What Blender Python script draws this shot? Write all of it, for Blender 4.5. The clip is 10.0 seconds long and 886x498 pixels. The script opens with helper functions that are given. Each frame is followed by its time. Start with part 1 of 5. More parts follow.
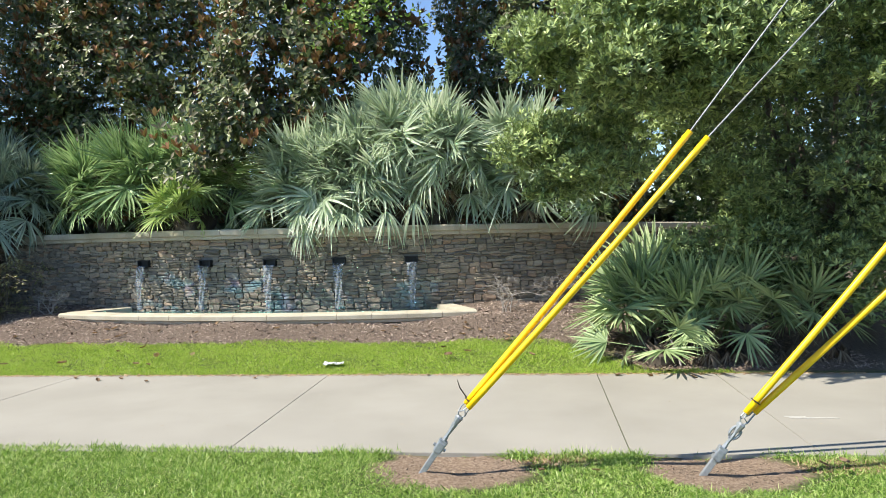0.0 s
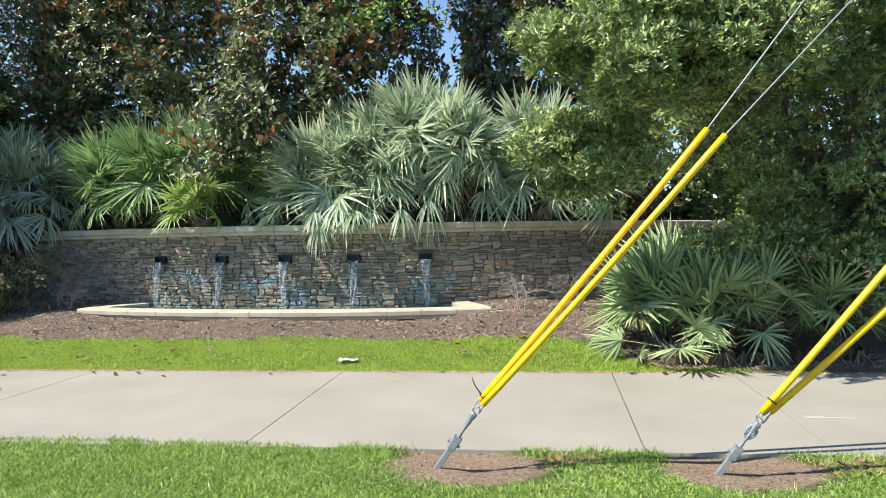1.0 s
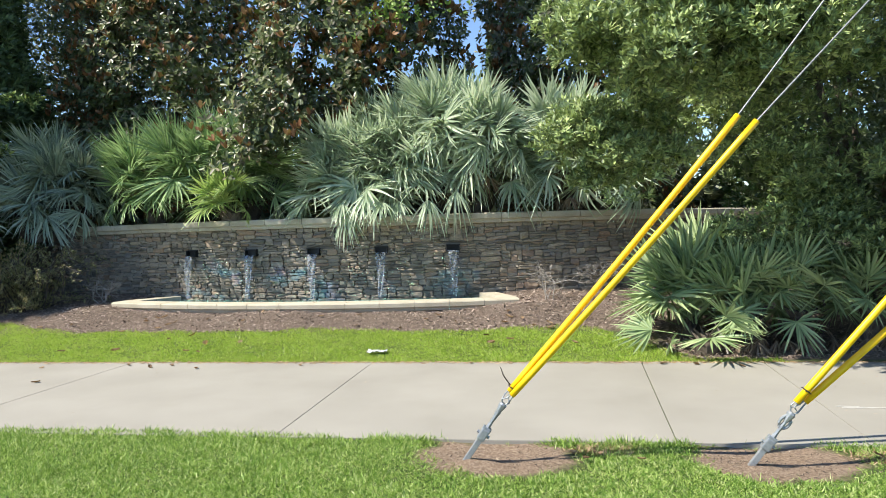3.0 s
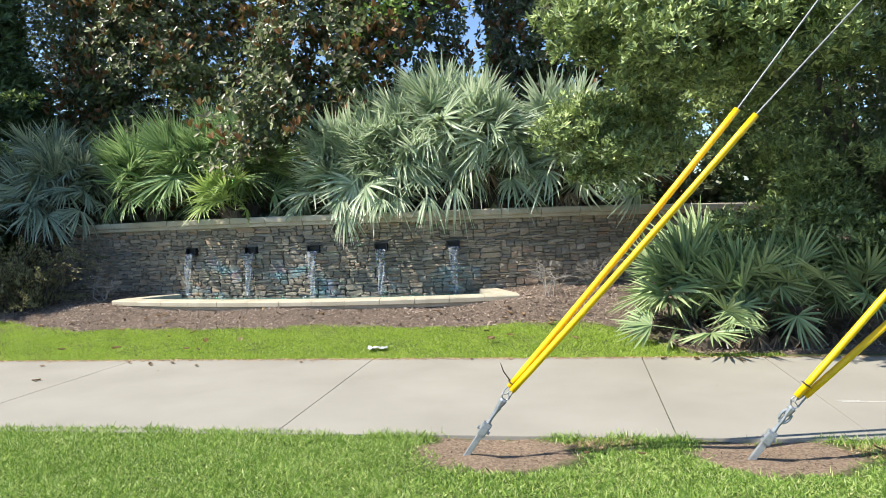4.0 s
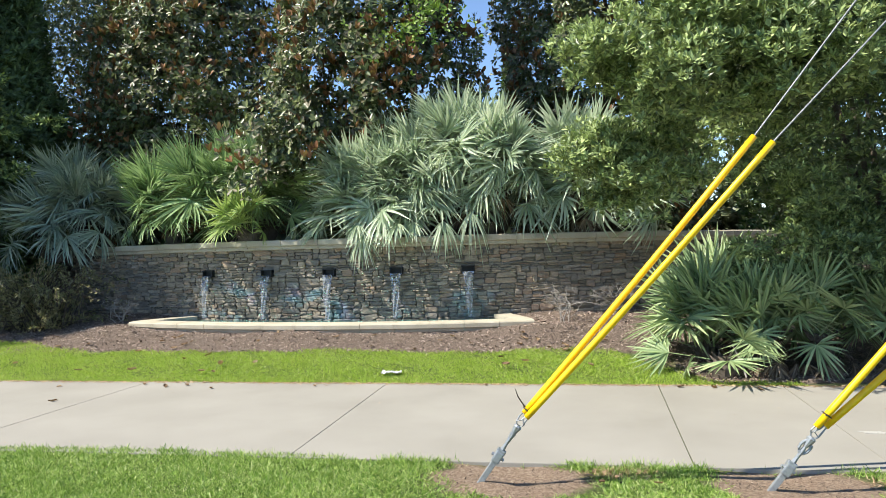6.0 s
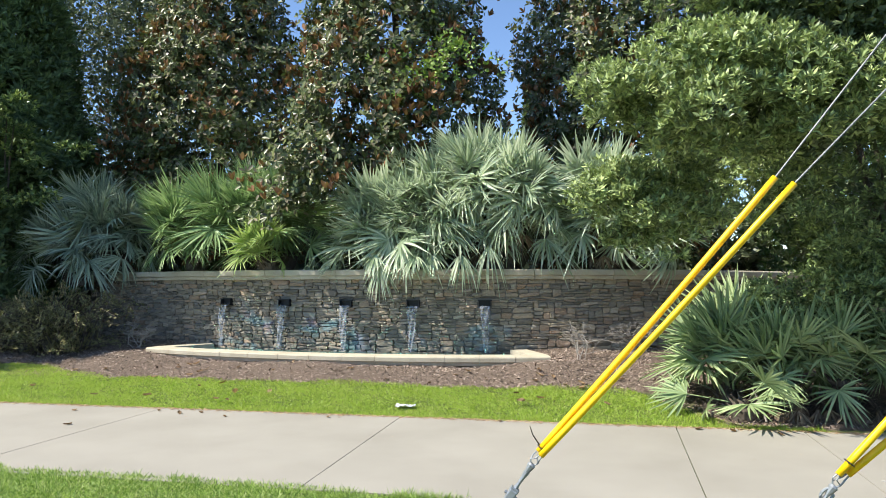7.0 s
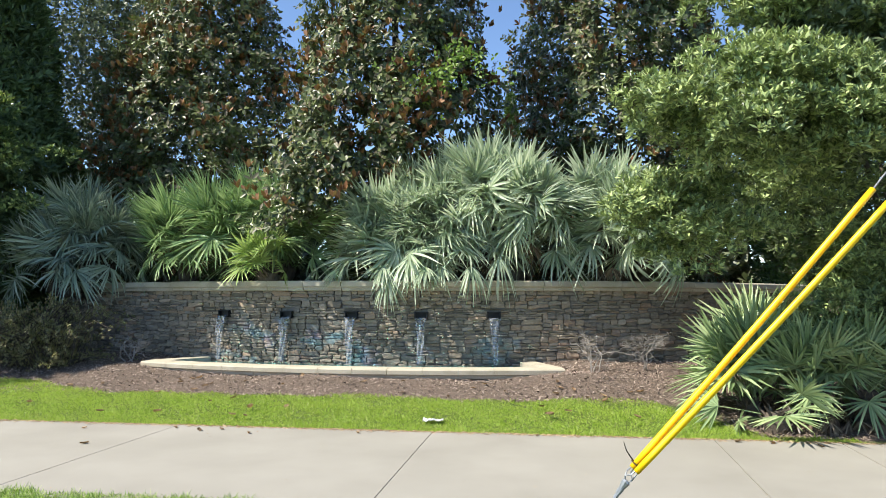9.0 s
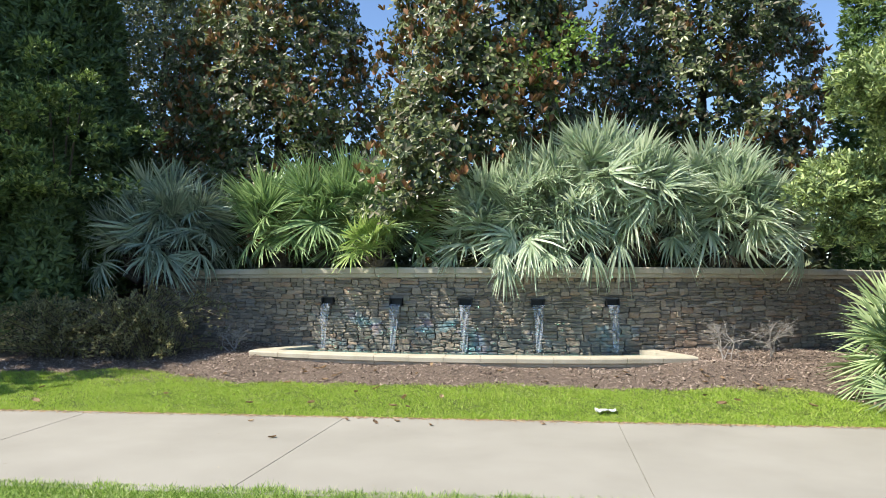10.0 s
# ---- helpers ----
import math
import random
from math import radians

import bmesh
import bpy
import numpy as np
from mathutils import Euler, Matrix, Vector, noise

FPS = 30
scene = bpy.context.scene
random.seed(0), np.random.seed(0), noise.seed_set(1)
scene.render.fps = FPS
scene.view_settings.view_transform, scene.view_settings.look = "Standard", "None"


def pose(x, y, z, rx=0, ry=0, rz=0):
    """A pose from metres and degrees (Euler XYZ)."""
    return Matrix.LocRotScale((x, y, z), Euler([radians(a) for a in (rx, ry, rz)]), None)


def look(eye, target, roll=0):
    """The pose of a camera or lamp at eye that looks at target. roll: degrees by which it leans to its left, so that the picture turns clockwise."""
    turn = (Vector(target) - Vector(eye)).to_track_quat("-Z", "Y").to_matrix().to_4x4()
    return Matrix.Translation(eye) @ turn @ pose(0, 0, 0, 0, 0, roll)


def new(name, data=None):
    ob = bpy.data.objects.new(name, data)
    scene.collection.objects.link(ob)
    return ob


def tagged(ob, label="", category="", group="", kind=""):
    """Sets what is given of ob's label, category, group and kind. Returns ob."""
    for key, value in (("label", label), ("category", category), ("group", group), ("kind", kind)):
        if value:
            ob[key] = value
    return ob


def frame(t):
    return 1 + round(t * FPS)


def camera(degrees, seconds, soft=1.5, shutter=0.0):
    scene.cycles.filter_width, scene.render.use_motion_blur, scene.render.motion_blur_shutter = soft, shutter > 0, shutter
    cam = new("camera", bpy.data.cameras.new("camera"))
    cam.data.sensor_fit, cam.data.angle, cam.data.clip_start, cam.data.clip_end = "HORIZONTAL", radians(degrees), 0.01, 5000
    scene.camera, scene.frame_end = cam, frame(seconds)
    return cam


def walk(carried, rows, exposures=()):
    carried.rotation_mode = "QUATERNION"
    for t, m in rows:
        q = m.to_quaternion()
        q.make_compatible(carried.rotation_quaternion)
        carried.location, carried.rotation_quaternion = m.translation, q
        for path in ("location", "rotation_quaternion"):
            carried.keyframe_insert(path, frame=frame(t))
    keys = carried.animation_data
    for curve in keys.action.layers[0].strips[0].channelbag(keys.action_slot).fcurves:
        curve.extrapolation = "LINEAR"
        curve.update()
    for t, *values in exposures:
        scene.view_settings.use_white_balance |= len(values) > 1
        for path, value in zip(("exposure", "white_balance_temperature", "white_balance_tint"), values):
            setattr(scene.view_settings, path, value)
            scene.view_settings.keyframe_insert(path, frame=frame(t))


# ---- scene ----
cam = camera(63.1, 10.0, 0.6)

PATH = [
    (0, (0.145, 0.021, 1.55), (0.099, 2.019, 1.481), -1.3),
    (0.5, (0.14, 0.01, 1.547), (0.076, 2.008, 1.475), -1.3),
    (1, (0.138, 0.011, 1.548), (0.053, 2.008, 1.473), -1.1),
    (1.5, (0.14, 0.013, 1.546), (0.031, 2.009, 1.466), -0.9),
    (2, (0.137, 0.016, 1.541), (0.011, 2.01, 1.457), -0.8),
    (2.5, (0.133, 0.009, 1.551), (-0.014, 2.001, 1.46), -1.4),
    (4, (0.142, 0.016, 1.544), (-0.02, 2.007, 1.437), -2.1),
    (4.5, (0.138, 0.015, 1.546), (-0.02, 2.006, 1.438), -2.3),
    (5, (0.143, 0.019, 1.549), (-0.023, 2.01, 1.445), -2.6),
    (6.5, (0.137, 0.002, 1.54), (-0.091, 1.989, 1.552), -0.8),
    (7, (0.139, 0.001, 1.541), (-0.109, 1.985, 1.598), -0.2),
    (7.5, (0.106, 0.005, 1.542), (-0.144, 1.987, 1.636), -0.0),
    (8, (-0.015, 0.011, 1.548), (-0.251, 1.994, 1.66), -0.1),
    (8.5, (-0.225, 0.033, 1.548), (-0.413, 2.021, 1.654), -0.1),
    (9, (-0.683, 0.073, 1.537), (-0.807, 2.067, 1.626), 0.0),
    (9.5, (-1.484, 0.154, 1.543), (-1.561, 2.152, 1.613), 0.0),
    (10, (-2.762, 0.255, 1.526), (-2.823, 2.253, 1.58), -0.0),
]
walk(cam, [(t, look(eye, target, roll)) for t, eye, target, roll in PATH])

# ---- light ----
SUN_DIR = Vector((-0.75, -0.31, 1.0)).normalized()
world = bpy.data.worlds.new("sky")
scene.world = world
world.use_nodes = True
wn = world.node_tree
sky = wn.nodes.new("ShaderNodeTexSky")
sky.sky_type = "NISHITA"
sky.sun_disc = False
sky.sun_elevation = math.asin(SUN_DIR.z)
sky.sun_rotation = math.atan2(SUN_DIR.x, SUN_DIR.y) % (2 * math.pi)
sky.air_density, sky.dust_density, sky.ozone_density = 0.85, 0.0, 3.5
sky.altitude = 800
wn.nodes["Background"].inputs[1].default_value = 0.13
wn.links.new(sky.outputs[0], wn.nodes["Background"].inputs[0])
sun_data = bpy.data.lights.new("sun", "SUN")
sun_data.energy, sun_data.angle, sun_data.color = 5.0, radians(0.53), (1.0, 0.94, 0.82)
sun = new("sun", sun_data)
sun.matrix_world = look(SUN_DIR * 60, (0, 0, 0))
scene.view_settings.exposure = 0.83

rng = np.random.default_rng(7)

# ---- plan: the street runs along U, V points away from it; the wall is an arc round CEN ----
TH = radians(-3.89)
U, V = np.array((math.cos(TH), math.sin(TH))), np.array((-math.sin(TH), math.cos(TH)))
CEN, RW = np.array((-1.6, 22.4)), 11.46
A_LEFT, A_RIGHT = radians(-37), radians(34)
WALK_FRONT, WALK_BACK = 4.85, 7.40
BASIN_R, RIM_W, RIM_Z = 12.47, 0.27, 0.335
BL, BR, BL_BACK, BR_BACK = radians(-20.2), radians(9.1), radians(-18.7), radians(8.2)


def uv(u, v):
    return u * U + v * V


def arc(a, r, z):
    return Vector((CEN[0] + r * math.sin(a), CEN[1] - r * math.cos(a), z))


def smooth(x, a, b):
    t = np.clip((x - a) / (b - a), 0, 1)
    return t * t * (3 - 2 * t)


def in_basin(x, y, inset=0.0):
    r, a = np.hypot(x - CEN[0], y - CEN[1]), np.arctan2(x - CEN[0], CEN[1] - y)
    s = np.clip((r - RW) / (BASIN_R - RW), 0, 1)
    left, right = BL_BACK + (BL - BL_BACK) * s, BR_BACK + (BR - BR_BACK) * s
    return (r > RW - 0.1) & (r < BASIN_R - inset) & (a > left + inset / 12) & (a < right - inset / 12)


def height(x, y):
    """Height of the ground at x, y (arrays)."""
    x, y = np.asarray(x, float), np.asarray(y, float)
    v = x * V[0] + y * V[1]
    z = -0.012 + 0.0 * x
    z = z + 0.06 * smooth(v, 7.6, 8.6) + 0.13 * smooth(v, 8.5, 9.9) + 0.13 * smooth(v, 9.8, 11.2)
    z = z + 0.02 * np.sin(x * 1.7 + 0.4) * smooth(v, 8.6, 9.6) + 0.012 * np.sin(x * 4.1 + y * 3.3) * smooth(v, 8.6, 9.6)
    z = z - 0.05 * smooth(-v, -3.9, -2.2)
    for px, py, rad, up in ((0.02, 4.70, 0.5, -0.04), (1.72, 4.60, 0.5, -0.04), (-0.08, 4.44, 0.24, 0.055), (1.60, 4.36, 0.24, 0.035)):
        z = z + up * np.exp(-((x - px) ** 2 + ((y - py) * 1.6) ** 2) / (rad * rad * 0.3))
    z = z + 0.07 * np.exp(-((x - 0.75) ** 2 + (y - 9.85) ** 2) / 0.45) + 0.06 * np.exp(-((x + 6.1) ** 2 + (y - 10.35) ** 2) / 0.35)
    r = np.hypot(x - CEN[0], y - CEN[1])
    a = np.arctan2(x - CEN[0], CEN[1] - y)
    z = z + 0.055 * np.exp(-((r - 12.78) / 0.36) ** 2) * smooth(a, -0.42, -0.33) * smooth(-a, -0.24, -0.15)
    out = np.maximum(smooth(-a, -A_LEFT - 0.03, -A_LEFT + 0.12), smooth(a, A_RIGHT - 0.03, A_RIGHT + 0.12))
    z = np.where(in_basin(x, y, 0.14), np.minimum(z, 0.1), z)
    step = 1 - smooth(r, 11.2 - 1.0 * out, 11.34 + 2.2 * out)
    return z * (1 - step) + step * (1.46 + 0.05 * np.sin(x * 1.3) * np.cos(y * 1.1))


# ---- building blocks ----
def mesh_from(name, verts, faces, mats, mat_index=None, shade=True):
    """A mesh from arrays: faces is an (n, k) array or a list of such."""
    me = bpy.data.meshes.new(name)
    groups = faces if isinstance(faces, list) else [faces]
    groups = [np.asarray(g) for g in groups if len(g)]
    loops = np.concatenate([g.ravel() for g in groups])
    sizes = np.concatenate([np.full(len(g), g.shape[1]) for g in groups])
    verts = np.asarray(verts, np.float32)
    me.vertices.add(len(verts))
    me.vertices.foreach_set("co", verts.ravel())
    me.loops.add(len(loops))
    me.loops.foreach_set("vertex_index", loops.astype(np.int32))
    me.polygons.add(len(sizes))
    me.polygons.foreach_set("loop_start", np.concatenate(([0], np.cumsum(sizes)[:-1])).astype(np.int32))
    me.polygons.foreach_set("use_smooth", np.full(len(sizes), shade))
    for m in mats if isinstance(mats, (list, tuple)) else [mats]:
        me.materials.append(m)
    if mat_index is not None:
        me.polygons.foreach_set("material_index", np.asarray(mat_index, np.int32))
    me.update(calc_edges=True)
    me.validate()
    return me


def part(name, bm, material, parent, label=""):
    """Links a bmesh, or a mesh, as one object under a thing or a part."""
    if isinstance(bm, bmesh.types.BMesh):
        me = bpy.data.meshes.new(name)
        bm.to_mesh(me)
        bm.free()
        for p in me.polygons:
            p.use_smooth = False
        me.materials.append(material)
    else:
        me = bm
    ob = new(name, me)
    ob.parent = parent
    return tagged(ob, label)


def thing(name, place, label, category, group="", kind=""):
    ob = new(name)
    ob.location = place
    ob.empty_display_size = 0.1
    bpy.context.view_layer.update()
    return tagged(ob, label, category, group, kind)


def frames_of(forward, up):
    """Turns, as (n, 3, 3): local y along forward, local z towards up."""
    f = forward / np.linalg.norm(forward, axis=1, keepdims=True)
    x = np.cross(f, up)
    x = x / np.maximum(np.linalg.norm(x, axis=1, keepdims=True), 1e-6)
    return np.stack((x, f, np.cross(x, f)), axis=2)


def scatter(shape, faces, pos, turns, scale):
    """Copies of one small shape, as one array of vertices and one of faces."""
    n, k = len(pos), len(shape)
    scale = np.asarray(scale, float)
    if scale.ndim == 1:
        scale = np.repeat(scale[:, None], 3, axis=1)
    v = np.einsum("nkj,nij->nki", shape[None] * scale[:, None, :], turns) + pos[:, None, :]
    f = np.asarray(faces)[None] + (np.arange(n) * k)[:, None, None]
    return v.reshape(-1, 3), f.reshape(-1, np.asarray(faces).shape[1])


def unit(n):
    d = rng.normal(size=(n, 3))
    return d / np.linalg.norm(d, axis=1, keepdims=True)


def tube(bm, pts, radii, sides=8, cap=True):
    """A tapered tube through points."""
    rings = []
    pts = [Vector(p) for p in pts]
    for i, p in enumerate(pts):
        d = (pts[min(i + 1, len(pts) - 1)] - pts[max(i - 1, 0)]).normalized()
        q = d.to_track_quat("Z", "Y")
        rings.append([bm.verts.new(p + q @ Vector((math.cos(2 * math.pi * k / sides) * radii[i], math.sin(2 * math.pi * k / sides) * radii[i], 0))) for k in range(sides)])
    for a, b in zip(rings, rings[1:]):
        for k in range(sides):
            bm.faces.new((a[k], a[(k + 1) % sides], b[(k + 1) % sides], b[k]))
    if cap:
        bm.faces.new(rings[0][::-1])
        bm.faces.new(rings[-1])


def box(bm, size, m, bevel=0.0):
    r = bmesh.ops.create_cube(bm, size=1, matrix=m @ Matrix.Diagonal((*size, 1)))
    if bevel:
        edges = list({e for v in r["verts"] for e in v.link_edges})
        bmesh.ops.bevel(bm, geom=edges, offset=bevel, segments=2, affect="EDGES", profile=0.6)


def sweep(bm, profile, stations):
    """Sweeps a closed profile of (outward, up) through stations of (origin, outward direction)."""
    rings = [[bm.verts.new(Vector((o[0] + d[0] * p, o[1] + d[1] * p, o[2] + q))) for p, q in profile] for o, d in stations]
    n = len(profile)
    for a, b in zip(rings, rings[1:]):
        for k in range(n):
            bm.faces.new((a[k], b[k], b[(k + 1) % n], a[(k + 1) % n]))
    bm.faces.new(rings[0])
    bm.faces.new(rings[-1][::-1])
    bmesh.ops.recalc_face_normals(bm, faces=bm.faces[:])


# ---- materials ----
def nodes_of(name):
    m = bpy.data.materials.new(name)
    m.use_nodes = True
    t = m.node_tree
    return m, t, t.nodes["Principled BSDF"]


def nd(t, kind, **values):
    n = t.nodes.new(kind)
    for key, value in values.items():
        n.inputs[key.replace("_", " ")].default_value = value
    return n


def ramp(t, fac, stops):
    r = t.nodes.new("ShaderNodeValToRGB")
    e = r.color_ramp.elements
    e[0].position, e[0].color = stops[0][0], (*stops[0][1], 1)
    e[1].position, e[1].color = stops[-1][0], (*stops[-1][1], 1)
    for p, c in stops[1:-1]:
        k = e.new(p)
        k.color = (*c, 1)
    t.links.new(fac, r.inputs[0])
    return r.outputs[0]


def mixc(t, fac, a, b, blend="MIX"):
    n = t.nodes.new("ShaderNodeMix")
    n.data_type, n.blend_type = "RGBA", blend
    for socket, value in ((n.inputs[0], fac), (n.inputs[6], a), (n.inputs[7], b)):
        if isinstance(value, (int, float)):
            socket.default_value = value
        elif isinstance(value, tuple):
            socket.default_value = (*value, 1)
        else:
            t.links.new(value, socket)
    return n.outputs[2]


def maths(t, op, a, b=0.0, c=0.0, clamp=False):
    n = t.nodes.new("ShaderNodeMath")
    n.operation, n.use_clamp = op, clamp
    for i, value in enumerate((a, b, c)):
        if isinstance(value, (int, float)):
            n.inputs[i].default_value = value
        else:
            t.links.new(value, n.inputs[i])
    return n.outputs[0]


def noise_of(t, scale, detail=4.0, rough=0.55, stretch=None, world_space=True):
    n = nd(t, "ShaderNodeTexNoise", Scale=scale, Detail=detail, Roughness=rough)
    if world_space:
        src = t.nodes.new("ShaderNodeNewGeometry").outputs["Position"]
    else:
        src = t.nodes.new("ShaderNodeTexCoord").outputs["Object"]
    if stretch:
        k = nd(t, "ShaderNodeMapping")
        k.inputs["Scale"].default_value = stretch
        t.links.new(src, k.inputs[0])
        src = k.outputs[0]
    t.links.new(src, n.inputs["Vector"])
    return n.outputs[0]


def bump(t, shader, fac, strength=0.3, distance=0.01):
    b = nd(t, "ShaderNodeBump", Strength=strength, Distance=distance)
    t.links.new(fac, b.inputs["Height"])
    t.links.new(b.outputs[0], shader.inputs["Normal"])


def pick(t):
    """One random value for each loose piece, whether it is an object or an island."""
    a = t.nodes.new("ShaderNodeObjectInfo").outputs["Random"]
    b = t.nodes.new("ShaderNodeNewGeometry").outputs["Random Per Island"]
    return maths(t, "FRACT", maths(t, "ADD", a, b))


def leaf_material(name, stops, rough=0.4, through_light=0.25, patch=0.5, gloss=0.5, glow=(0.25, 0.4, 0.04)):
    m, t, p = nodes_of(name)
    tone = maths(t, "ADD", maths(t, "MULTIPLY", pick(t), 1 - patch), maths(t, "MULTIPLY", noise_of(t, 1.3, 3), patch))
    col = ramp(t, tone, stops)
    t.links.new(col, p.inputs["Base Color"])
    p.inputs["Roughness"].default_value = rough
    p.inputs["Specular IOR Level"].default_value = gloss
    tr = nd(t, "ShaderNodeBsdfTranslucent")
    t.links.new(mixc(t, 0.5, col, glow, "SCREEN"), tr.inputs[0])
    mix = t.nodes.new("ShaderNodeMixShader")
    mix.inputs[0].default_value = through_light
    t.links.new(p.outputs[0], mix.inputs[1])
    t.links.new(tr.outputs[0], mix.inputs[2])
    t.links.new(mix.outputs[0], t.nodes["Material Output"].inputs[0])
    return m


def plain(name, stops, scale=6.0, rough=0.7, metal=0.0, relief=0.2, depth=0.004, fine=60.0):
    m, t, p = nodes_of(name)
    n = maths(t, "ADD", maths(t, "MULTIPLY", noise_of(t, scale, 5), 0.6), maths(t, "MULTIPLY", noise_of(t, fine, 3), 0.4))
    t.links.new(ramp(t, n, stops), p.inputs["Base Color"])
    p.inputs["Roughness"].default_value, p.inputs["Metallic"].default_value = rough, metal
    bump(t, p, noise_of(t, fine, 4), relief, depth)
    return m


MAT_CONCRETE = plain("concrete", [(0.3, (0.245, 0.229, 0.196)), (0.5, (0.290, 0.273, 0.236)), (0.7, (0.332, 0.313, 0.274))], 1.1, 0.85, relief=0.25, depth=0.002, fine=140)
MAT_COPING = plain("cast_stone", [(0.3, (0.33, 0.29, 0.21)), (0.5, (0.46, 0.41, 0.315)), (0.7, (0.55, 0.505, 0.405))], 3.0, 0.8, relief=0.25, depth=0.003, fine=90)
MAT_BARK = plain("bark", [(0.3, (0.05, 0.04, 0.03)), (0.7, (0.16, 0.13, 0.10))], 9.0, 0.9, relief=0.8, depth=0.02, fine=40)
MAT_TWIG = plain("bare_twig", [(0.3, (0.24, 0.21, 0.18)), (0.7, (0.46, 0.42, 0.38))], 20.0, 0.85)
MAT_GALV = plain("galvanised_steel", [(0.3, (0.24, 0.26, 0.28)), (0.7, (0.42, 0.44, 0.46))], 14.0, 0.5, 0.55, relief=0.15, depth=0.002)
MAT_WIRE = plain("steel_wire", [(0.3, (0.13, 0.14, 0.15)), (0.7, (0.26, 0.27, 0.28))], 60.0, 0.55, 0.4)
MAT_DARKMETAL = plain("dark_metal", [(0.3, (0.008, 0.009, 0.011)), (0.7, (0.02, 0.022, 0.026))], 14.0, 0.55, 0.1)
MAT_TIE = plain("black_tie", [(0.3, (0.012, 0.012, 0.012)), (0.7, (0.05, 0.04, 0.03))], 14.0, 0.6)
MAT_PAPER = plain("white_paper", [(0.3, (0.5, 0.5, 0.5)), (0.7, (0.72, 0.72, 0.72))], 14.0, 0.7)
MAT_SCUFF = plain("chalky_scuff", [(0.3, (0.34, 0.325, 0.29)), (0.7, (0.5, 0.485, 0.45))], 30.0, 0.9)
MAT_DRY = leaf_material("dry_leaf", [(0.2, (0.17, 0.10, 0.06)), (0.5, (0.36, 0.23, 0.13)), (0.8, (0.54, 0.39, 0.25))], 0.7, 0.1, 0.2)

MAT_YELLOW, t, p = nodes_of("yellow_plastic")
t.links.new(ramp(t, noise_of(t, 5, 5), [(0.3, (0.90, 0.52, 0.004)), (0.7, (0.98, 0.60, 0.008))]), p.inputs["Base Color"])
p.inputs["Roughness"].default_value = 0.38

# stone of the wall: each piece its own tone, with teal, violet and rust blotches under the spouts
MAT_STONE, t, p = nodes_of("ledge_stone")
tone = ramp(t, pick(t), [(0.0, (0.16, 0.145, 0.118)), (0.2, (0.26, 0.232, 0.19)), (0.36, (0.34, 0.30, 0.24)), (0.5, (0.215, 0.20, 0.172)), (0.62, (0.30, 0.275, 0.23)), (0.78, (0.38, 0.325, 0.25)), (0.86, (0.33, 0.235, 0.165)), (1.0, (0.44, 0.395, 0.32))])
veins = noise_of(t, 26, 6, 0.65, (1.0, 1.0, 2.2))
tone = mixc(t, 0.55, tone, ramp(t, veins, [(0.3, (0.50, 0.45, 0.41)), (0.7, (1.42, 1.31, 1.18))]), "MULTIPLY")
geo = t.nodes.new("ShaderNodeNewGeometry")
sep = t.nodes.new("ShaderNodeSeparateXYZ")
t.links.new(geo.outputs["Position"], sep.inputs[0])
# the wet, blotched stretch behind the basin
inx = maths(t, "MULTIPLY", maths(t, "SMOOTH_MIN", maths(t, "ADD", sep.outputs[0], 5.6), maths(t, "SUBTRACT", 0.3, sep.outputs[0]), 0.3), 0.8, clamp=True)
inz = maths(t, "MULTIPLY", maths(t, "SUBTRACT", 1.12, sep.outputs[2]), 2.2, clamp=True)
blot = ramp(t, noise_of(t, 2.6, 3, 0.6, (1.0, 1.0, 1.4)), [(0.53, (0, 0, 0)), (0.66, (1, 1, 1))])
blotch = maths(t, "MULTIPLY", maths(t, "MULTIPLY", inx, inz), blot)
hue = ramp(t, noise_of(t, 3.7, 2), [(0.38, (0.16, 0.33, 0.36)), (0.5, (0.30, 0.46, 0.50)), (0.60, (0.27, 0.27, 0.40)), (0.70, (0.42, 0.27, 0.24))])
tone = mixc(t, maths(t, "MULTIPLY", blotch, 0.68), tone, hue)
wet = maths(t, "MULTIPLY", maths(t, "MULTIPLY", inx, inz), ramp(t, noise_of(t, 1.9, 3, 0.5, (1.6, 1.6, 0.6)), [(0.42, (0, 0, 0)), (0.6, (1, 1, 1))]))
tone = mixc(t, maths(t, "MULTIPLY", wet, 0.75), tone, mixc(t, 1.0, tone, (0.5, 0.56, 0.56), "MULTIPLY"))
t.links.new(tone, p.inputs["Base Color"])
t.links.new(maths(t, "SUBTRACT", 0.88, maths(t, "MULTIPLY", wet, 0.2)), p.inputs["Roughness"])
bump(t, p, noise_of(t, 34, 6, 0.65, (1.0, 1.0, 2.0)), 0.6, 0.014)

MAT_MORTAR = plain("dark_mortar", [(0.3, (0.17, 0.155, 0.137)), (0.7, (0.28, 0.26, 0.23))], 8.0, 0.95)

# ground: turf soil, bark bed beyond the lawn, bare sandy patches
MAT_GROUND, t, p = nodes_of("ground_soil")
geo = t.nodes.new("ShaderNodeNewGeometry")
sep = t.nodes.new("ShaderNodeSeparateXYZ")
t.links.new(geo.outputs["Position"], sep.inputs[0])
turf = ramp(t, noise_of(t, 30, 5), [(0.35, (0.04, 0.06, 0.014)), (0.65, (0.12, 0.16, 0.03))])
bark = ramp(t, noise_of(t, 55, 6, 0.7), [(0.3, (0.05, 0.036, 0.028)), (0.5, (0.16, 0.118, 0.09)), (0.7, (0.32, 0.245, 0.195))])
sand = ramp(t, noise_of(t, 45, 6, 0.7), [(0.3, (0.15, 0.10, 0.068)), (0.5, (0.29, 0.205, 0.14)), (0.7, (0.46, 0.36, 0.265))])
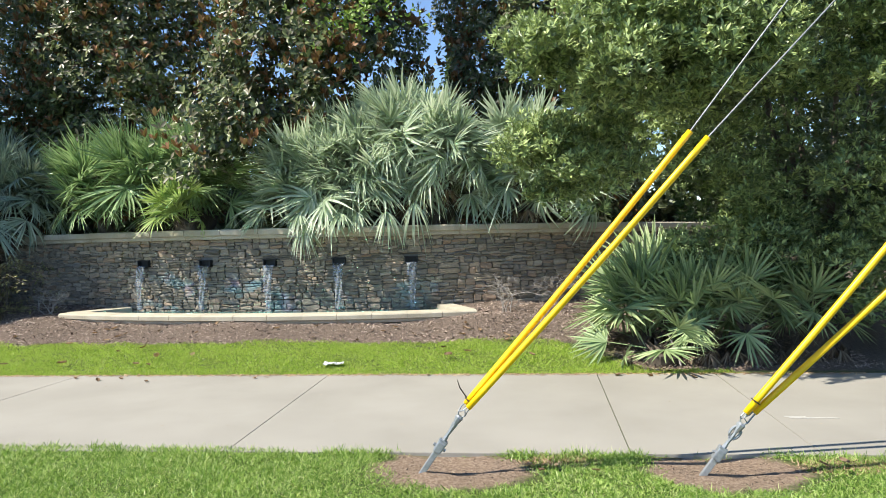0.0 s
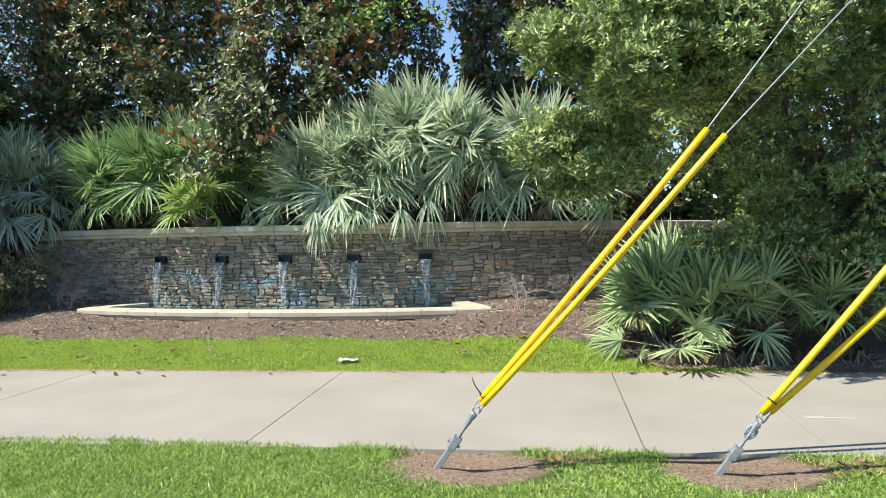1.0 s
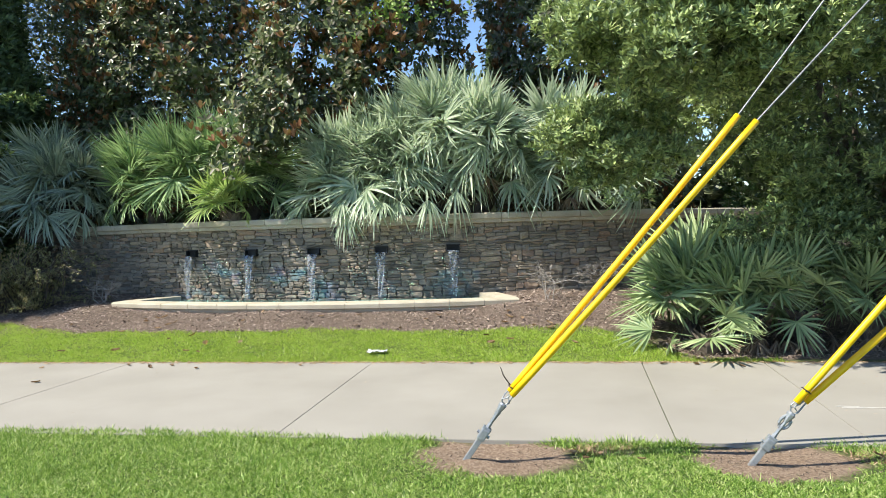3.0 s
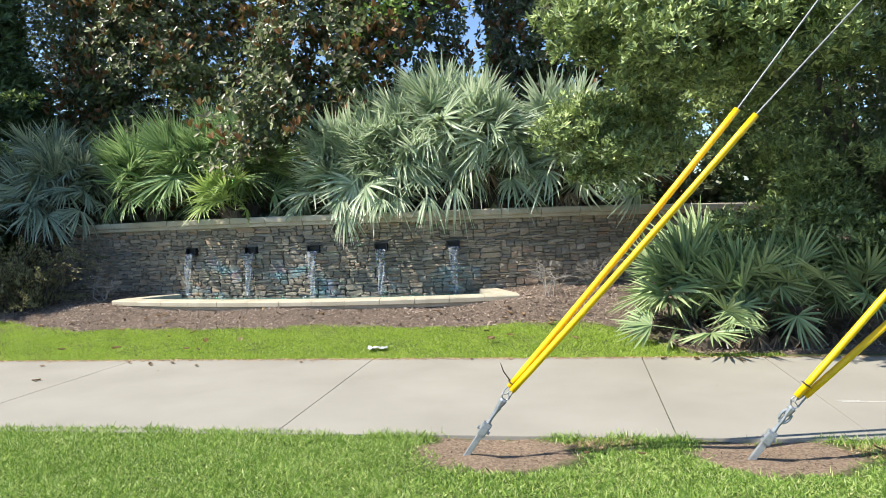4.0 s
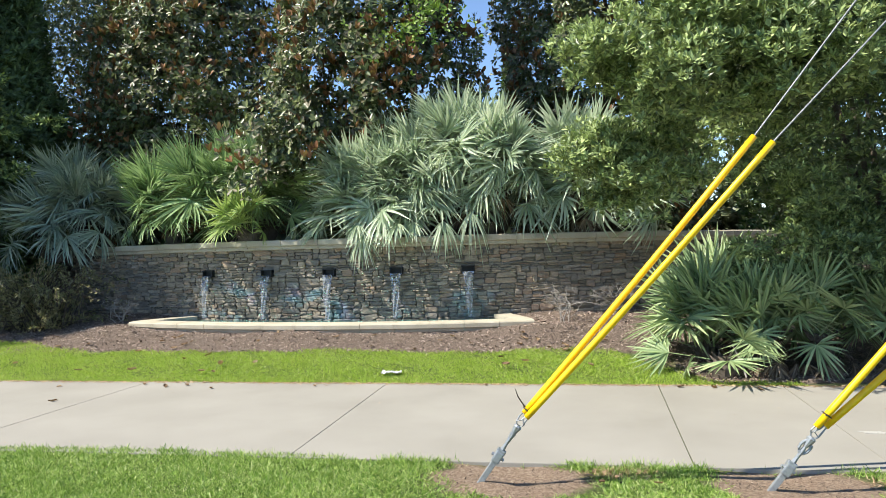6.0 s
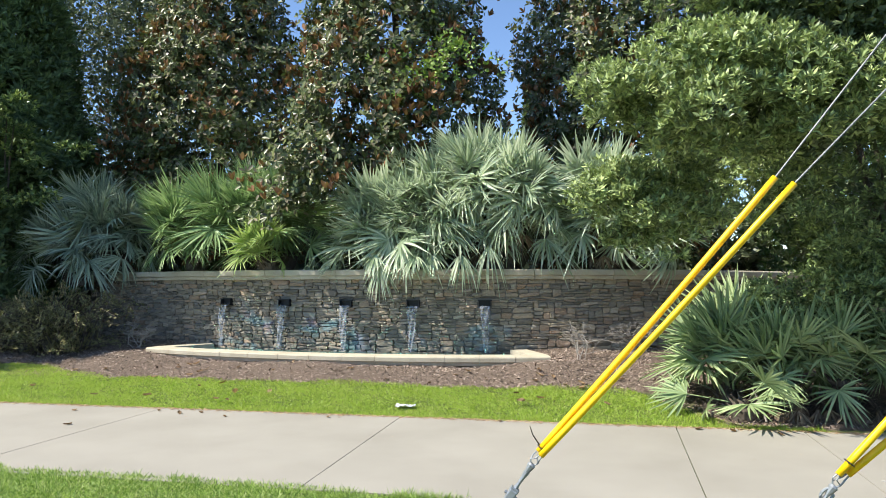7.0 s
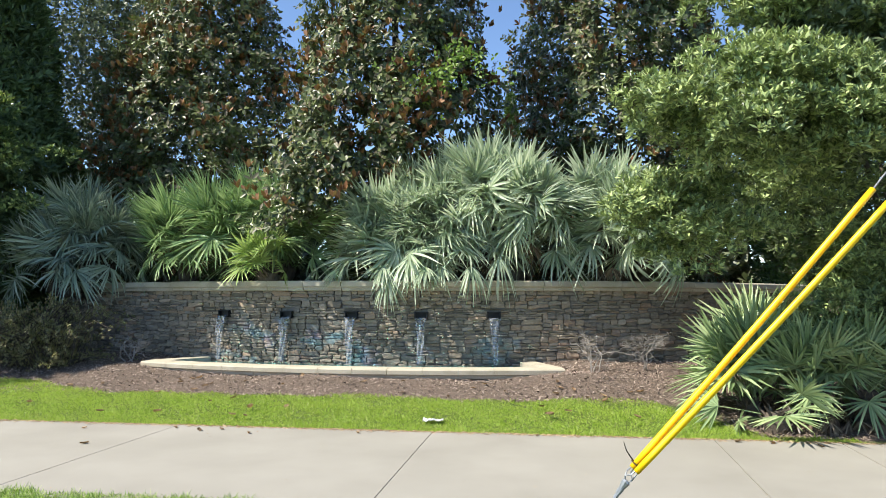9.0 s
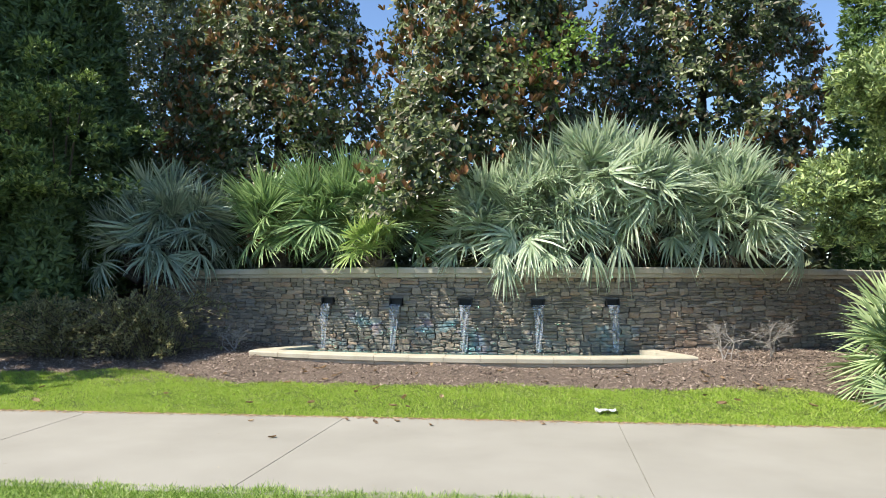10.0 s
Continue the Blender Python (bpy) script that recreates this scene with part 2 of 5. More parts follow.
edge = maths(t, "ADD", maths(t, "MULTIPLY", sep.outputs[0], float(V[0])), maths(t, "MULTIPLY", sep.outputs[1], float(V[1])))
rough_edge = maths(t, "ADD", edge, maths(t, "MULTIPLY", maths(t, "SUBTRACT", noise_of(t, 3.0, 4), 0.5), 0.3))
far = maths(t, "MULTIPLY", maths(t, "SUBTRACT", rough_edge, 8.86), 8.0, clamp=True)
side = maths(t, "MULTIPLY", maths(t, "SUBTRACT", sep.outputs[0], 1.75), 4.0, clamp=True)
beyond = maths(t, "MULTIPLY", maths(t, "SUBTRACT", rough_edge, 7.5), 8.0, clamp=True)
bed = maths(t, "MAXIMUM", far, maths(t, "MULTIPLY", side, beyond))
col = mixc(t, bed, turf, bark)
for px, py, ru in ((0.05, 4.56, 0.57), (1.75, 4.46, 0.55)):
    dx, dy = maths(t, "SUBTRACT", sep.outputs[0], px), maths(t, "MULTIPLY", maths(t, "SUBTRACT", sep.outputs[1], py), 1.45)
    d = maths(t, "SQRT", maths(t, "ADD", maths(t, "MULTIPLY", dx, dx), maths(t, "MULTIPLY", dy, dy)))
    d = maths(t, "ADD", d, maths(t, "MULTIPLY", maths(t, "SUBTRACT", noise_of(t, 6.0, 3), 0.5), 0.35))
    col = mixc(t, maths(t, "MULTIPLY", maths(t, "SUBTRACT", ru, d), 9.0, clamp=True), col, sand)
t.links.new(col, p.inputs["Base Color"])
p.inputs["Roughness"].default_value = 0.95
bump(t, p, noise_of(t, 70, 5, 0.7), 0.9, 0.03)

MAT_CHIP, t, p = nodes_of("bark_chips")
t.links.new(ramp(t, pick(t), [(0.0, (0.05, 0.036, 0.028)), (0.35, (0.19, 0.135, 0.105)), (0.7, (0.35, 0.265, 0.21)), (1.0, (0.50, 0.41, 0.34))]), p.inputs["Base Color"])
p.inputs["Roughness"].default_value = 0.9

MAT_CRUMB, t, p = nodes_of("soil_crumbs")
t.links.new(ramp(t, pick(t), [(0.0, (0.03, 0.022, 0.016)), (0.5, (0.12, 0.085, 0.06)), (0.85, (0.26, 0.19, 0.14)), (1.0, (0.46, 0.37, 0.27))]), p.inputs["Base Color"])
p.inputs["Roughness"].default_value = 0.95
MAT_GRASS = leaf_material("grass", [(0.1, (0.03, 0.09, 0.012)), (0.4, (0.17, 0.31, 0.045)), (0.68, (0.42, 0.56, 0.14)), (0.9, (0.67, 0.70, 0.35))], 0.5, 0.33, 0.25, 0.35)
MAT_GRASS_FAR = leaf_material("mown_grass", [(0.12, (0.15, 0.27, 0.02)), (0.45, (0.34, 0.50, 0.05)), (0.8, (0.54, 0.64, 0.14)), (0.95, (0.66, 0.62, 0.26))], 0.45, 0.4, 0.25)
MAT_MAGNOLIA = leaf_material("magnolia_leaf", [(0.1, (0.035, 0.054, 0.02)), (0.5, (0.095, 0.122, 0.045)), (0.9, (0.225, 0.25, 0.10))], 0.34, 0.08, 0.3, 0.38)
MAT_RUST = leaf_material("magnolia_underside", [(0.1, (0.13, 0.06, 0.03)), (0.5, (0.24, 0.115, 0.055)), (0.9, (0.36, 0.20, 0.11))], 0.6, 0.1, 0.3, 0.3)
MAT_OLIVE = leaf_material("magnolia_pale_back", [(0.1, (0.07, 0.075, 0.045)), (0.5, (0.14, 0.13, 0.08)), (0.9, (0.24, 0.20, 0.13))], 0.5, 0.12, 0.3, 0.4)
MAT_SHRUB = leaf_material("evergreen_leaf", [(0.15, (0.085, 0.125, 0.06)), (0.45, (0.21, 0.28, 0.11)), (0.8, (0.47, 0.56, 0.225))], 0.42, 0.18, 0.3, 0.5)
# darker copy of the evergreen leaf; its colour holds the crown's inner shade
MAT_SHRUB_SHADE = leaf_material("shaded_evergreen_leaf", [(0.15, (0.05, 0.075, 0.034)), (0.85, (0.15, 0.19, 0.085))], 0.4, 0.1, 0.3, 0.45)
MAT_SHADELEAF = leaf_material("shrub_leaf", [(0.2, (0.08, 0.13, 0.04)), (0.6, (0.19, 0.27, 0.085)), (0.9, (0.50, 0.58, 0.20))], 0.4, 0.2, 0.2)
MAT_OAK = leaf_material("oak_leaf", [(0.15, (0.05, 0.072, 0.04)), (0.5, (0.11, 0.14, 0.08)), (0.9, (0.25, 0.27, 0.16))], 0.42, 0.16, 0.4)
MAT_CONIFER = leaf_material("conifer_spray", [(0.15, (0.045, 0.08, 0.033)), (0.5, (0.105, 0.16, 0.062)), (0.9, (0.22, 0.30, 0.105))], 0.6, 0.12, 0.4)
MAT_CYPRESS = leaf_material("cypress_spray", [(0.15, (0.04, 0.08, 0.02)), (0.5, (0.08, 0.15, 0.035)), (0.9, (0.14, 0.22, 0.06))], 0.6, 0.15, 0.4)
MAT_VINE = leaf_material("vine_leaf", [(0.15, (0.08, 0.15, 0.02)), (0.5, (0.15, 0.25, 0.03)), (0.9, (0.26, 0.36, 0.06))], 0.45, 0.25, 0.4)
MAT_LOROPETALUM = leaf_material("brownish_leaf", [(0.15, (0.13, 0.13, 0.06)), (0.5, (0.27, 0.25, 0.115)), (0.9, (0.46, 0.38, 0.20))], 0.5, 0.2, 0.4)
MAT_PALM_SILVER = leaf_material("silver_palm_leaf", [(0.15, (0.27, 0.35, 0.225)), (0.5, (0.48, 0.575, 0.40)), (0.9, (0.72, 0.78, 0.60))], 0.36, 0.38, 0.35, 0.6, (0.28, 0.38, 0.15))
MAT_PALM_GREEN = leaf_material("green_palm_leaf", [(0.15, (0.138, 0.220, 0.094)), (0.5, (0.259, 0.380, 0.165)), (0.9, (0.418, 0.539, 0.275))], 0.34, 0.26, 0.35, 0.6, (0.24, 0.4, 0.08))
MAT_PALM_BLUE = leaf_material("bluish_palm_leaf", [(0.15, (0.192, 0.246, 0.180)), (0.5, (0.336, 0.414, 0.300)), (0.9, (0.564, 0.624, 0.480))], 0.4, 0.15, 0.35, 0.5, (0.2, 0.3, 0.15))
MAT_PALM_YOUNG = leaf_material("young_palm_leaf", [(0.15, (0.22, 0.33, 0.10)), (0.5, (0.38, 0.50, 0.16)), (0.9, (0.54, 0.62, 0.27))], 0.36, 0.34, 0.35, 0.5)
MAT_PALM_SAW = leaf_material("sage_palm_leaf", [(0.15, (0.168, 0.240, 0.108)), (0.5, (0.300, 0.396, 0.186)), (0.9, (0.480, 0.564, 0.300))], 0.38, 0.2, 0.35, 0.45)
MAT_PALM_DEAD = leaf_material("dead_palm_leaf", [(0.15, (0.09, 0.06, 0.04)), (0.5, (0.17, 0.125, 0.085)), (0.9, (0.29, 0.23, 0.16))], 0.7, 0.1, 0.3, 0.3, (0.2, 0.14, 0.06))

# falling water: clear film with white streaks
MAT_FALL, t, p = nodes_of("falling_water")
streak = ramp(t, noise_of(t, 22, 4, 0.6, (4.0, 4.0, 0.35)), [(0.42, (0.05, 0.05, 0.05)), (0.68, (0.40, 0.40, 0.40))])
p.inputs["Base Color"].default_value = (0.62, 0.67, 0.74, 1)
p.inputs["Roughness"].default_value = 0.12
t.links.new(streak, p.inputs["Alpha"])
bump(t, p, noise_of(t, 22, 4, 0.6, (4.0, 4.0, 0.35)), 0.6, 0.02)

MAT_POOL, t, p = nodes_of("pool_water")
p.inputs["Base Color"].default_value = (0.55, 0.85, 0.80, 1)
p.inputs["Roughness"].default_value, p.inputs["IOR"].default_value = 0.04, 1.33
p.inputs["Transmission Weight"].default_value = 0.9
bump(t, p, noise_of(t, 9, 3), 0.35, 0.02)
MAT_POOLBED = plain("pool_bed", [(0.3, (0.10, 0.24, 0.24)), (0.7, (0.20, 0.38, 0.37))], 3.0, 0.7)

# ---- ground, one sheet to the horizon ----
xs = np.concatenate(([-900, -300, -100, -45, -25], np.arange(-15, 9.01, 0.1), [14, 25, 60, 150, 400, 900]))
ys = np.concatenate(([-900, -300, -100, -30, -10, -2, 1, 2.5], np.arange(3.2, 14.01, 0.1), np.arange(15, 34, 1.0), [40, 60, 120, 400, 900]))
gx, gy = np.meshgrid(xs, ys)
gz = height(gx, gy)
gz = np.where((np.abs(gx) > 40) | (gy > 45) | (gy < -20), -0.3, gz)
nx, ny = len(xs), len(ys)
idx = np.arange(nx * ny).reshape(ny, nx)
quads = np.stack((idx[:-1, :-1], idx[:-1, 1:], idx[1:, 1:], idx[1:, :-1]), axis=-1).reshape(-1, 4)
ground = new("ground", mesh_from("ground", np.stack((gx.ravel(), gy.ravel(), gz.ravel()), axis=1), quads, MAT_GROUND))
tagged(ground, "earth with turf, brown bark mulch and bare sandy patches", "ground", kind="structure")


def strew(n, x0, x1, y0, y1, keep):
    """Random places on the ground that keep(x, y) lets through."""
    x, y = rng.uniform(x0, x1, n), rng.uniform(y0, y1, n)
    ok = keep(x, y)
    x, y = x[ok], y[ok]
    return np.stack((x, y, height(x, y)), axis=1)


def vv(x, y):
    return x * V[0] + y * V[1]


def wob(x, y, s, k=0.0):
    return np.sin(x * s + k) * np.cos(y * s * 1.3 + k * 2) + 0.5 * np.sin(x * s * 2.7 + y * s * 1.9 + k)


def patch_free(x, y):
    ok = np.ones(len(x), bool)
    for px, py, ru in ((0.05, 4.56, 0.57), (1.75, 4.46, 0.55)):
        d = np.hypot((x - px) * (0.85 + 0.15 * (x < px)), (y - py) * 1.35) + 0.07 * wob(x, y, 5.0, px) + 0.04 * wob(x, y, 14.0)
        ok &= d > ru * (0.72 + 0.34 * rng.uniform(0, 1, len(x)) ** 0.6)
    return ok


BLADE = np.array([(-0.5, 0, 0), (0.5, 0, 0), (-0.36, 0.55, 0.06), (0.36, 0.55, 0.06), (0, 1.0, 0.24)])
BLADE_F = [[(0, 1, 3, 2)], [(2, 3, 4)]]


def blades(pos, h0, h1, width, lean, material, name, fine=False):
    n = len(pos)
    up = np.stack((rng.normal(0, lean, n), rng.normal(0, lean, n), np.ones(n)), axis=1)
    side = unit(n)
    turns = frames_of(up, side)
    h = rng.uniform(h0, h1, n) * (0.85 + 0.22 * wob(pos[:, 0], pos[:, 1], 4.3, 0.7) + 0.18 * wob(pos[:, 0], pos[:, 1], 17.0, 2.1))
    sc = np.stack((np.full(n, width) * rng.uniform(0.7, 1.3, n), h, h), axis=1)
    if fine:
        v, f3 = scatter(BLADE[[0, 1, 4]], [(0, 1, 2)], pos, turns, sc)
        return mesh_from(name, v, [f3], material)
    v, f4 = scatter(BLADE, BLADE_F[0], pos, turns, sc)
    _, f3 = scatter(BLADE, BLADE_F[1], pos, turns, sc)
    return mesh_from(name, v, [f4, f3], material)


def near_lawn(x, y):
    v = vv(x, y)
    return (v < WALK_FRONT + 0.015 + 0.085 * smooth(-x, 0.3, 2.6) + 0.03 * wob(x, y, 6.0, 1.0)) & patch_free(x, y) & (y > 3.75 + 0.26 * np.maximum(0, -2.6 - x))


def far_edge(x):
    return 8.96 + 0.42 * smooth(-x, 5.4, 7.4) + 0.05 * np.sin(x * 2.3) + 0.03 * np.sin(x * 7.1)


def far_lawn(x, y):
    v = vv(x, y)
    limit = np.where(x > 1.3, np.maximum(7.62, far_edge(x) - (x - 1.3) * 1.6), far_edge(x))
    return (v > WALK_BACK - 0.02) & (v < limit + rng.normal(0, 0.03, len(x))) & (x < 2.9)


lawn = new("lawn_grass", blades(strew(330000, -8.0, 3.6, 3.7, 5.5, near_lawn), 0.016, 0.050, 0.0056, 1.2, MAT_GRASS, "lawn_grass", True))
broad = new("lawn_runners", blades(strew(60000, -8.0, 3.6, 3.7, 5.5, near_lawn), 0.022, 0.058, 0.0066, 1.3, MAT_GRASS, "lawn_runners"))
tagged(broad, "broad-bladed runners of the shaggy lawn", "grass", kind="stuff")
tagged(lawn, "shaggy bright green lawn grass beside the pavement", "grass", kind="stuff")
tufts = new("edge_tufts", blades(strew(60000, -8.0, 3.6, 4.4, 5.5, lambda x, y: near_lawn(x, y) & (vv(x, y) > WALK_FRONT - 0.10 - 0.08 * rng.uniform(0, 1, len(x)) * (wob(x, y, 3.1) > 0.2))), 0.03, 0.085, 0.0048, 0.7, MAT_GRASS, "edge_tufts"))
tagged(tufts, "longer untrimmed grass along the pavement's edge", "grass", kind="stuff")
verge = new("verge_grass", blades(strew(300000, -10.5, 2.9, 7.2, 10.4, far_lawn), 0.024, 0.050, 0.0060, 0.8, MAT_GRASS_FAR, "verge_grass", True))
tagged(verge, "mown sunlit yellow-green grass strip behind the pavement", "grass", kind="stuff")


# ---- bark mulch ----
CHIP = np.array([(-0.5, -0.2, 0), (0.5, -0.24, 0.02), (0.42, 0.22, 0.0), (-0.46, 0.2, 0.03), (0, 0, 0.1)])
CHIP_F = [(0, 1, 4), (1, 2, 4), (2, 3, 4), (3, 0, 4)]


def bed_area(x, y):
    v = vv(x, y)
    r = np.hypot(x - CEN[0], y - CEN[1])
    lim = np.where(x > 1.5, np.maximum(7.5, far_edge(x) - (x - 1.3) * 1.8), far_edge(x))
    return (v > lim - 0.05) & (r > 11.5) & (x < 6) & ~in_basin(x, y)


def bare_area(x, y):
    return ~patch_free(x, y) & (vv(x, y) < WALK_FRONT - 0.01)


pos = strew(85000, -9.5, 4.5, 7.4, 12.2, bed_area)
n = len(pos)
pos[:, 2] += rng.uniform(0.0, 0.02, n)
up = np.stack((rng.normal(0, 0.4, n), rng.normal(0, 0.4, n), np.ones(n)), axis=1)
sc = (0.012 + 0.045 * rng.uniform(0, 1, n) ** 1.8)
v, f = scatter(CHIP, CHIP_F, pos, frames_of(unit(n) * (1, 1, 0.15), up), np.stack((sc, sc * rng.uniform(0.25, 1.0, n), sc), axis=1))
mulch = new("bark_mulch", mesh_from("bark_mulch", v, f, MAT_CHIP, shade=False))
tagged(mulch, "reddish brown bark mulch of the planting bed", "mulch", kind="stuff")

pos = strew(9000, -0.9, 2.7, 3.9, 5.0, bare_area)
n = len(pos)
pos[:, 2] += rng.uniform(0.0, 0.006, n)
sc = 0.005 + 0.022 * rng.uniform(0, 1, n) ** 2.5
v, f = scatter(CHIP, CHIP_F, pos, frames_of(unit(n) * (1, 1, 0.1), np.tile((0.0, 0.0, 1.0), (n, 1)) + unit(n) * 0.4), np.stack((sc, sc * rng.uniform(0.2, 0.8, n), sc), axis=1))
crumbs = new("bare_soil_litter", mesh_from("bare_soil_litter", v, f, MAT_CRUMB, shade=False))
tagged(crumbs, "dark crumbs and bits of straw on the bare sandy soil", "litter", kind="stuff")


def straw_area(x, y):
    d = np.minimum(np.hypot((x - 0.78) * 0.8, (y - 4.66) * 1.8), np.hypot((x - 2.55) * 0.6, (y - 4.50) * 1.4))
    return (d < 0.24 * rng.uniform(0.3, 1.0, len(x))) & (vv(x, y) < WALK_FRONT)


straw = new("dead_thatch", blades(strew(40000, 0.3, 3.2, 4.1, 5.0, straw_area), 0.02, 0.06, 0.006, 2.2, MAT_DRY, "dead_thatch"))
tagged(straw, "tan dead thatch beside the bare soil", "grass", kind="stuff")

# dead grass and leaf scraps along the pavement's far edge
n = 5200
lu, lv = rng.uniform(-12, 3.6, n), WALK_BACK - np.abs(rng.normal(0, 0.045, n)) + 0.02
lv[:110] = rng.uniform(WALK_FRONT + 0.1, WALK_BACK, 110)
pos = np.stack((lu * U[0] + lv * V[0], lu * U[1] + lv * V[1], np.full(n, 0.002)), axis=1)
sc = rng.uniform(0.015, 0.055, n)
sc[:110] *= 0.5
v, f = scatter(CHIP, CHIP_F, pos, frames_of(unit(n) * (1, 1, 0.05), np.tile((0.0, 0.0, 1.0), (n, 1)) + unit(n) * 0.3), np.stack((sc, sc * 0.4, sc * 0.6), axis=1))
scraps = new("edge_litter", mesh_from("edge_litter", v, f, MAT_DRY, shade=False))
tagged(scraps, "tan scraps of dead grass along the pavement edge", "litter", kind="stuff")

# ---- pavement of cast slabs ----
pavement = thing("pavement", (*uv(0, 6.1), 0), "pale grey concrete pavement of broad cast slabs", "pavement", kind="structure")
joints = [(q - 0.045, q + 0.035) for q in (-15.8, -13.0, -10.1, -7.32)] + [(-4.74, -4.50), (-1.85, -1.755), (0.932, 1.012), (2.15, 2.173)] + [(q - 0.045, q + 0.035) for q in (4.9, 7.7, 10.5)]
for (a, a2), (b, b2) in zip(joints, joints[1:]):
    bm = bmesh.new()
    front_gap, back_gap = (0.003, 0.003) if b < 0 else (0.008, 0.008) if b < 1.5 else (0.0012, 0.013)
    corners = [uv(q, r) for q, r in ((a, WALK_FRONT), (b - front_gap, WALK_FRONT), (b2 - back_gap, WALK_BACK), (a2, WALK_BACK))]
    low, top = [bm.verts.new((*c, -0.12)) for c in corners], [bm.verts.new((*c, 0.0)) for c in corners]
    bm.faces.new(low[::-1])
    bm.faces.new(top)
    for k in range(4):
        bm.faces.new((low[k], low[(k + 1) % 4], top[(k + 1) % 4], top[k]))
    bmesh.ops.bevel(bm, geom=[e for e in bm.edges if all(q.co.z > -0.01 for q in e.verts)], offset=0.003, segments=2, affect="EDGES")
    bm.transform(Matrix.Translation(-pavement.location))
    part("slab", bm, MAT_CONCRETE, pavement)

# pale scuffs on the slab by the second anchor
for su, sv, ln in ((2.32, 5.78, 0.16), (2.46, 5.75, 0.34), (2.34, 5.74, 0.14)):
    bm = bmesh.new()
    box(bm, (ln, 0.022, 0.002), Matrix.Translation((*uv(su, sv), 0.002)) @ Matrix.Rotation(TH + rng.normal(0, 0.06), 4, "Z"))
    bm.transform(Matrix.Translation(-pavement.location))
    part("scuff", bm, MAT_SCUFF, pavement, "faint white scuff mark")

# ---- retaining wall ----
wall = thing("wall_garden", arc(0, RW, 0.1), "curved retaining wall of stacked grey-brown ledge stone", "wall", kind="structure")
bm = bmesh.new()
stations = [(arc(a, RW, 0), (math.sin(a), -math.cos(a))) for a in np.linspace(A_LEFT, A_RIGHT, 60)]
sweep(bm, [(-0.38, -0.2), (-0.034, -0.2), (-0.034, 1.40), (-0.38, 1.40)], stations)
bm.transform(Matrix.Translation(-wall.location))
part("wall_core", bm, MAT_MORTAR, wall, "dark recessed mortar")


def cap_z(a):
    return 1.545 - 0.30 * max(0.0, abs(a + 0.03) - 0.12) ** 2


CAP = [(-0.32, -0.155), (0.055, -0.155), (0.07, -0.145), (0.075, -0.105), (0.10, -0.095), (0.112, -0.085), (0.115, -0.02), (0.105, -0.004), (0.09, 0.0), (-0.32, 0.0)]
wall_cap = thing("wall_coping", arc(0, RW, 1.4), "cream cast-stone coping along the top of the wall", "coping", kind="structure")
edges = np.arange(A_LEFT, A_RIGHT, 0.61 / RW)
for a0, a1 in zip(edges, edges[1:]):
    bm = bmesh.new()
    dz = rng.normal(0, 0.0015)
    st = [(arc(a, RW, cap_z(a) + dz), (math.sin(a), -math.cos(a))) for a in np.linspace(a0 + 0.0003, a1 - 0.0003, 4)]
    sweep(bm, CAP, st)
    bm.transform(Matrix.Translation(-wall_cap.location))
    part("coping_stone", bm, MAT_COPING, wall_cap)

# ---- spouts and their water ----
SPOUT_A = [math.asin((x - CEN[0]) / RW) for x in (-4.88, -3.80, -2.755, -1.69, -0.594)]


def spout(a):
    s = thing("water_spout", arc(a, RW, 0.975), "dark metal scupper spout set in the stone wall", "spout", "spouts in the wall")
    m = Matrix.Rotation(a, 4, "Z")
    bm = bmesh.new()
    for size, at in (((0.19, 0.26, 0.012), (0, 0.05, 0.0)), ((0.012, 0.24, 0.095), (-0.09, 0.06, 0.046)), ((0.012, 0.24, 0.095), (0.09, 0.06, 0.046)), ((0.21, 0.23, 0.014), (0, 0.055, 0.096))):
        box(bm, size, m @ Matrix.Translation(at))
    part("trough", bm, MAT_DARKMETAL, s)
    bm = bmesh.new()
    box(bm, (0.17, 0.01, 0.085), m @ Matrix.Translation((0, 0.018, 0.045)))
    part("throat", bm, MAT_DARKMETAL, s)
    return s


def stream(a, seed):
    """A sheet of water that arcs out from the lip and draws together as it falls."""
    rows, cols = 26, 9
    g = np.random.default_rng(seed)
    ph = g.uniform(0, 6, 4)
    vs, fs = [], []
    for layer in (0, 1):
        for i in range(rows):
            k = i / (rows - 1)
            half = 0.092 * (1 - 0.60 * k ** 0.7)
            for j in range(cols):
                s = j / (cols - 1) * 2 - 1
                x = s * half + 0.008 * math.sin(7 * k + ph[0]) * k
                out = 0.085 + 0.115 * math.sqrt(k) + 0.012 * math.sin(s * 5 + ph[1] + 9 * k) - 0.02 * s * s * k - layer * (0.004 + 0.018 * k * (1 - s * s))
                z = 0.99 - 0.68 * k ** 1.2
                q = arc(a, RW + out, z)
                vs.append((q.x + x * math.cos(a), q.y + x * math.sin(a), q.z))
    for layer in (0, 1):
        o = layer * rows * cols
        for i in range(rows - 1):
            for j in range(cols - 1):
                q = o + i * cols + j
                fs.append((q, q + 1, q + cols + 1, q + cols))
    w = new("water_stream", mesh_from("water_stream", vs, np.array(fs), MAT_FALL))
    return tagged(w, "thin clear stream of water falling from a spout", "water", "streams of the fountain")


for k, a in enumerate(SPOUT_A):
    spout(a)
    stream(a, 20 + k)

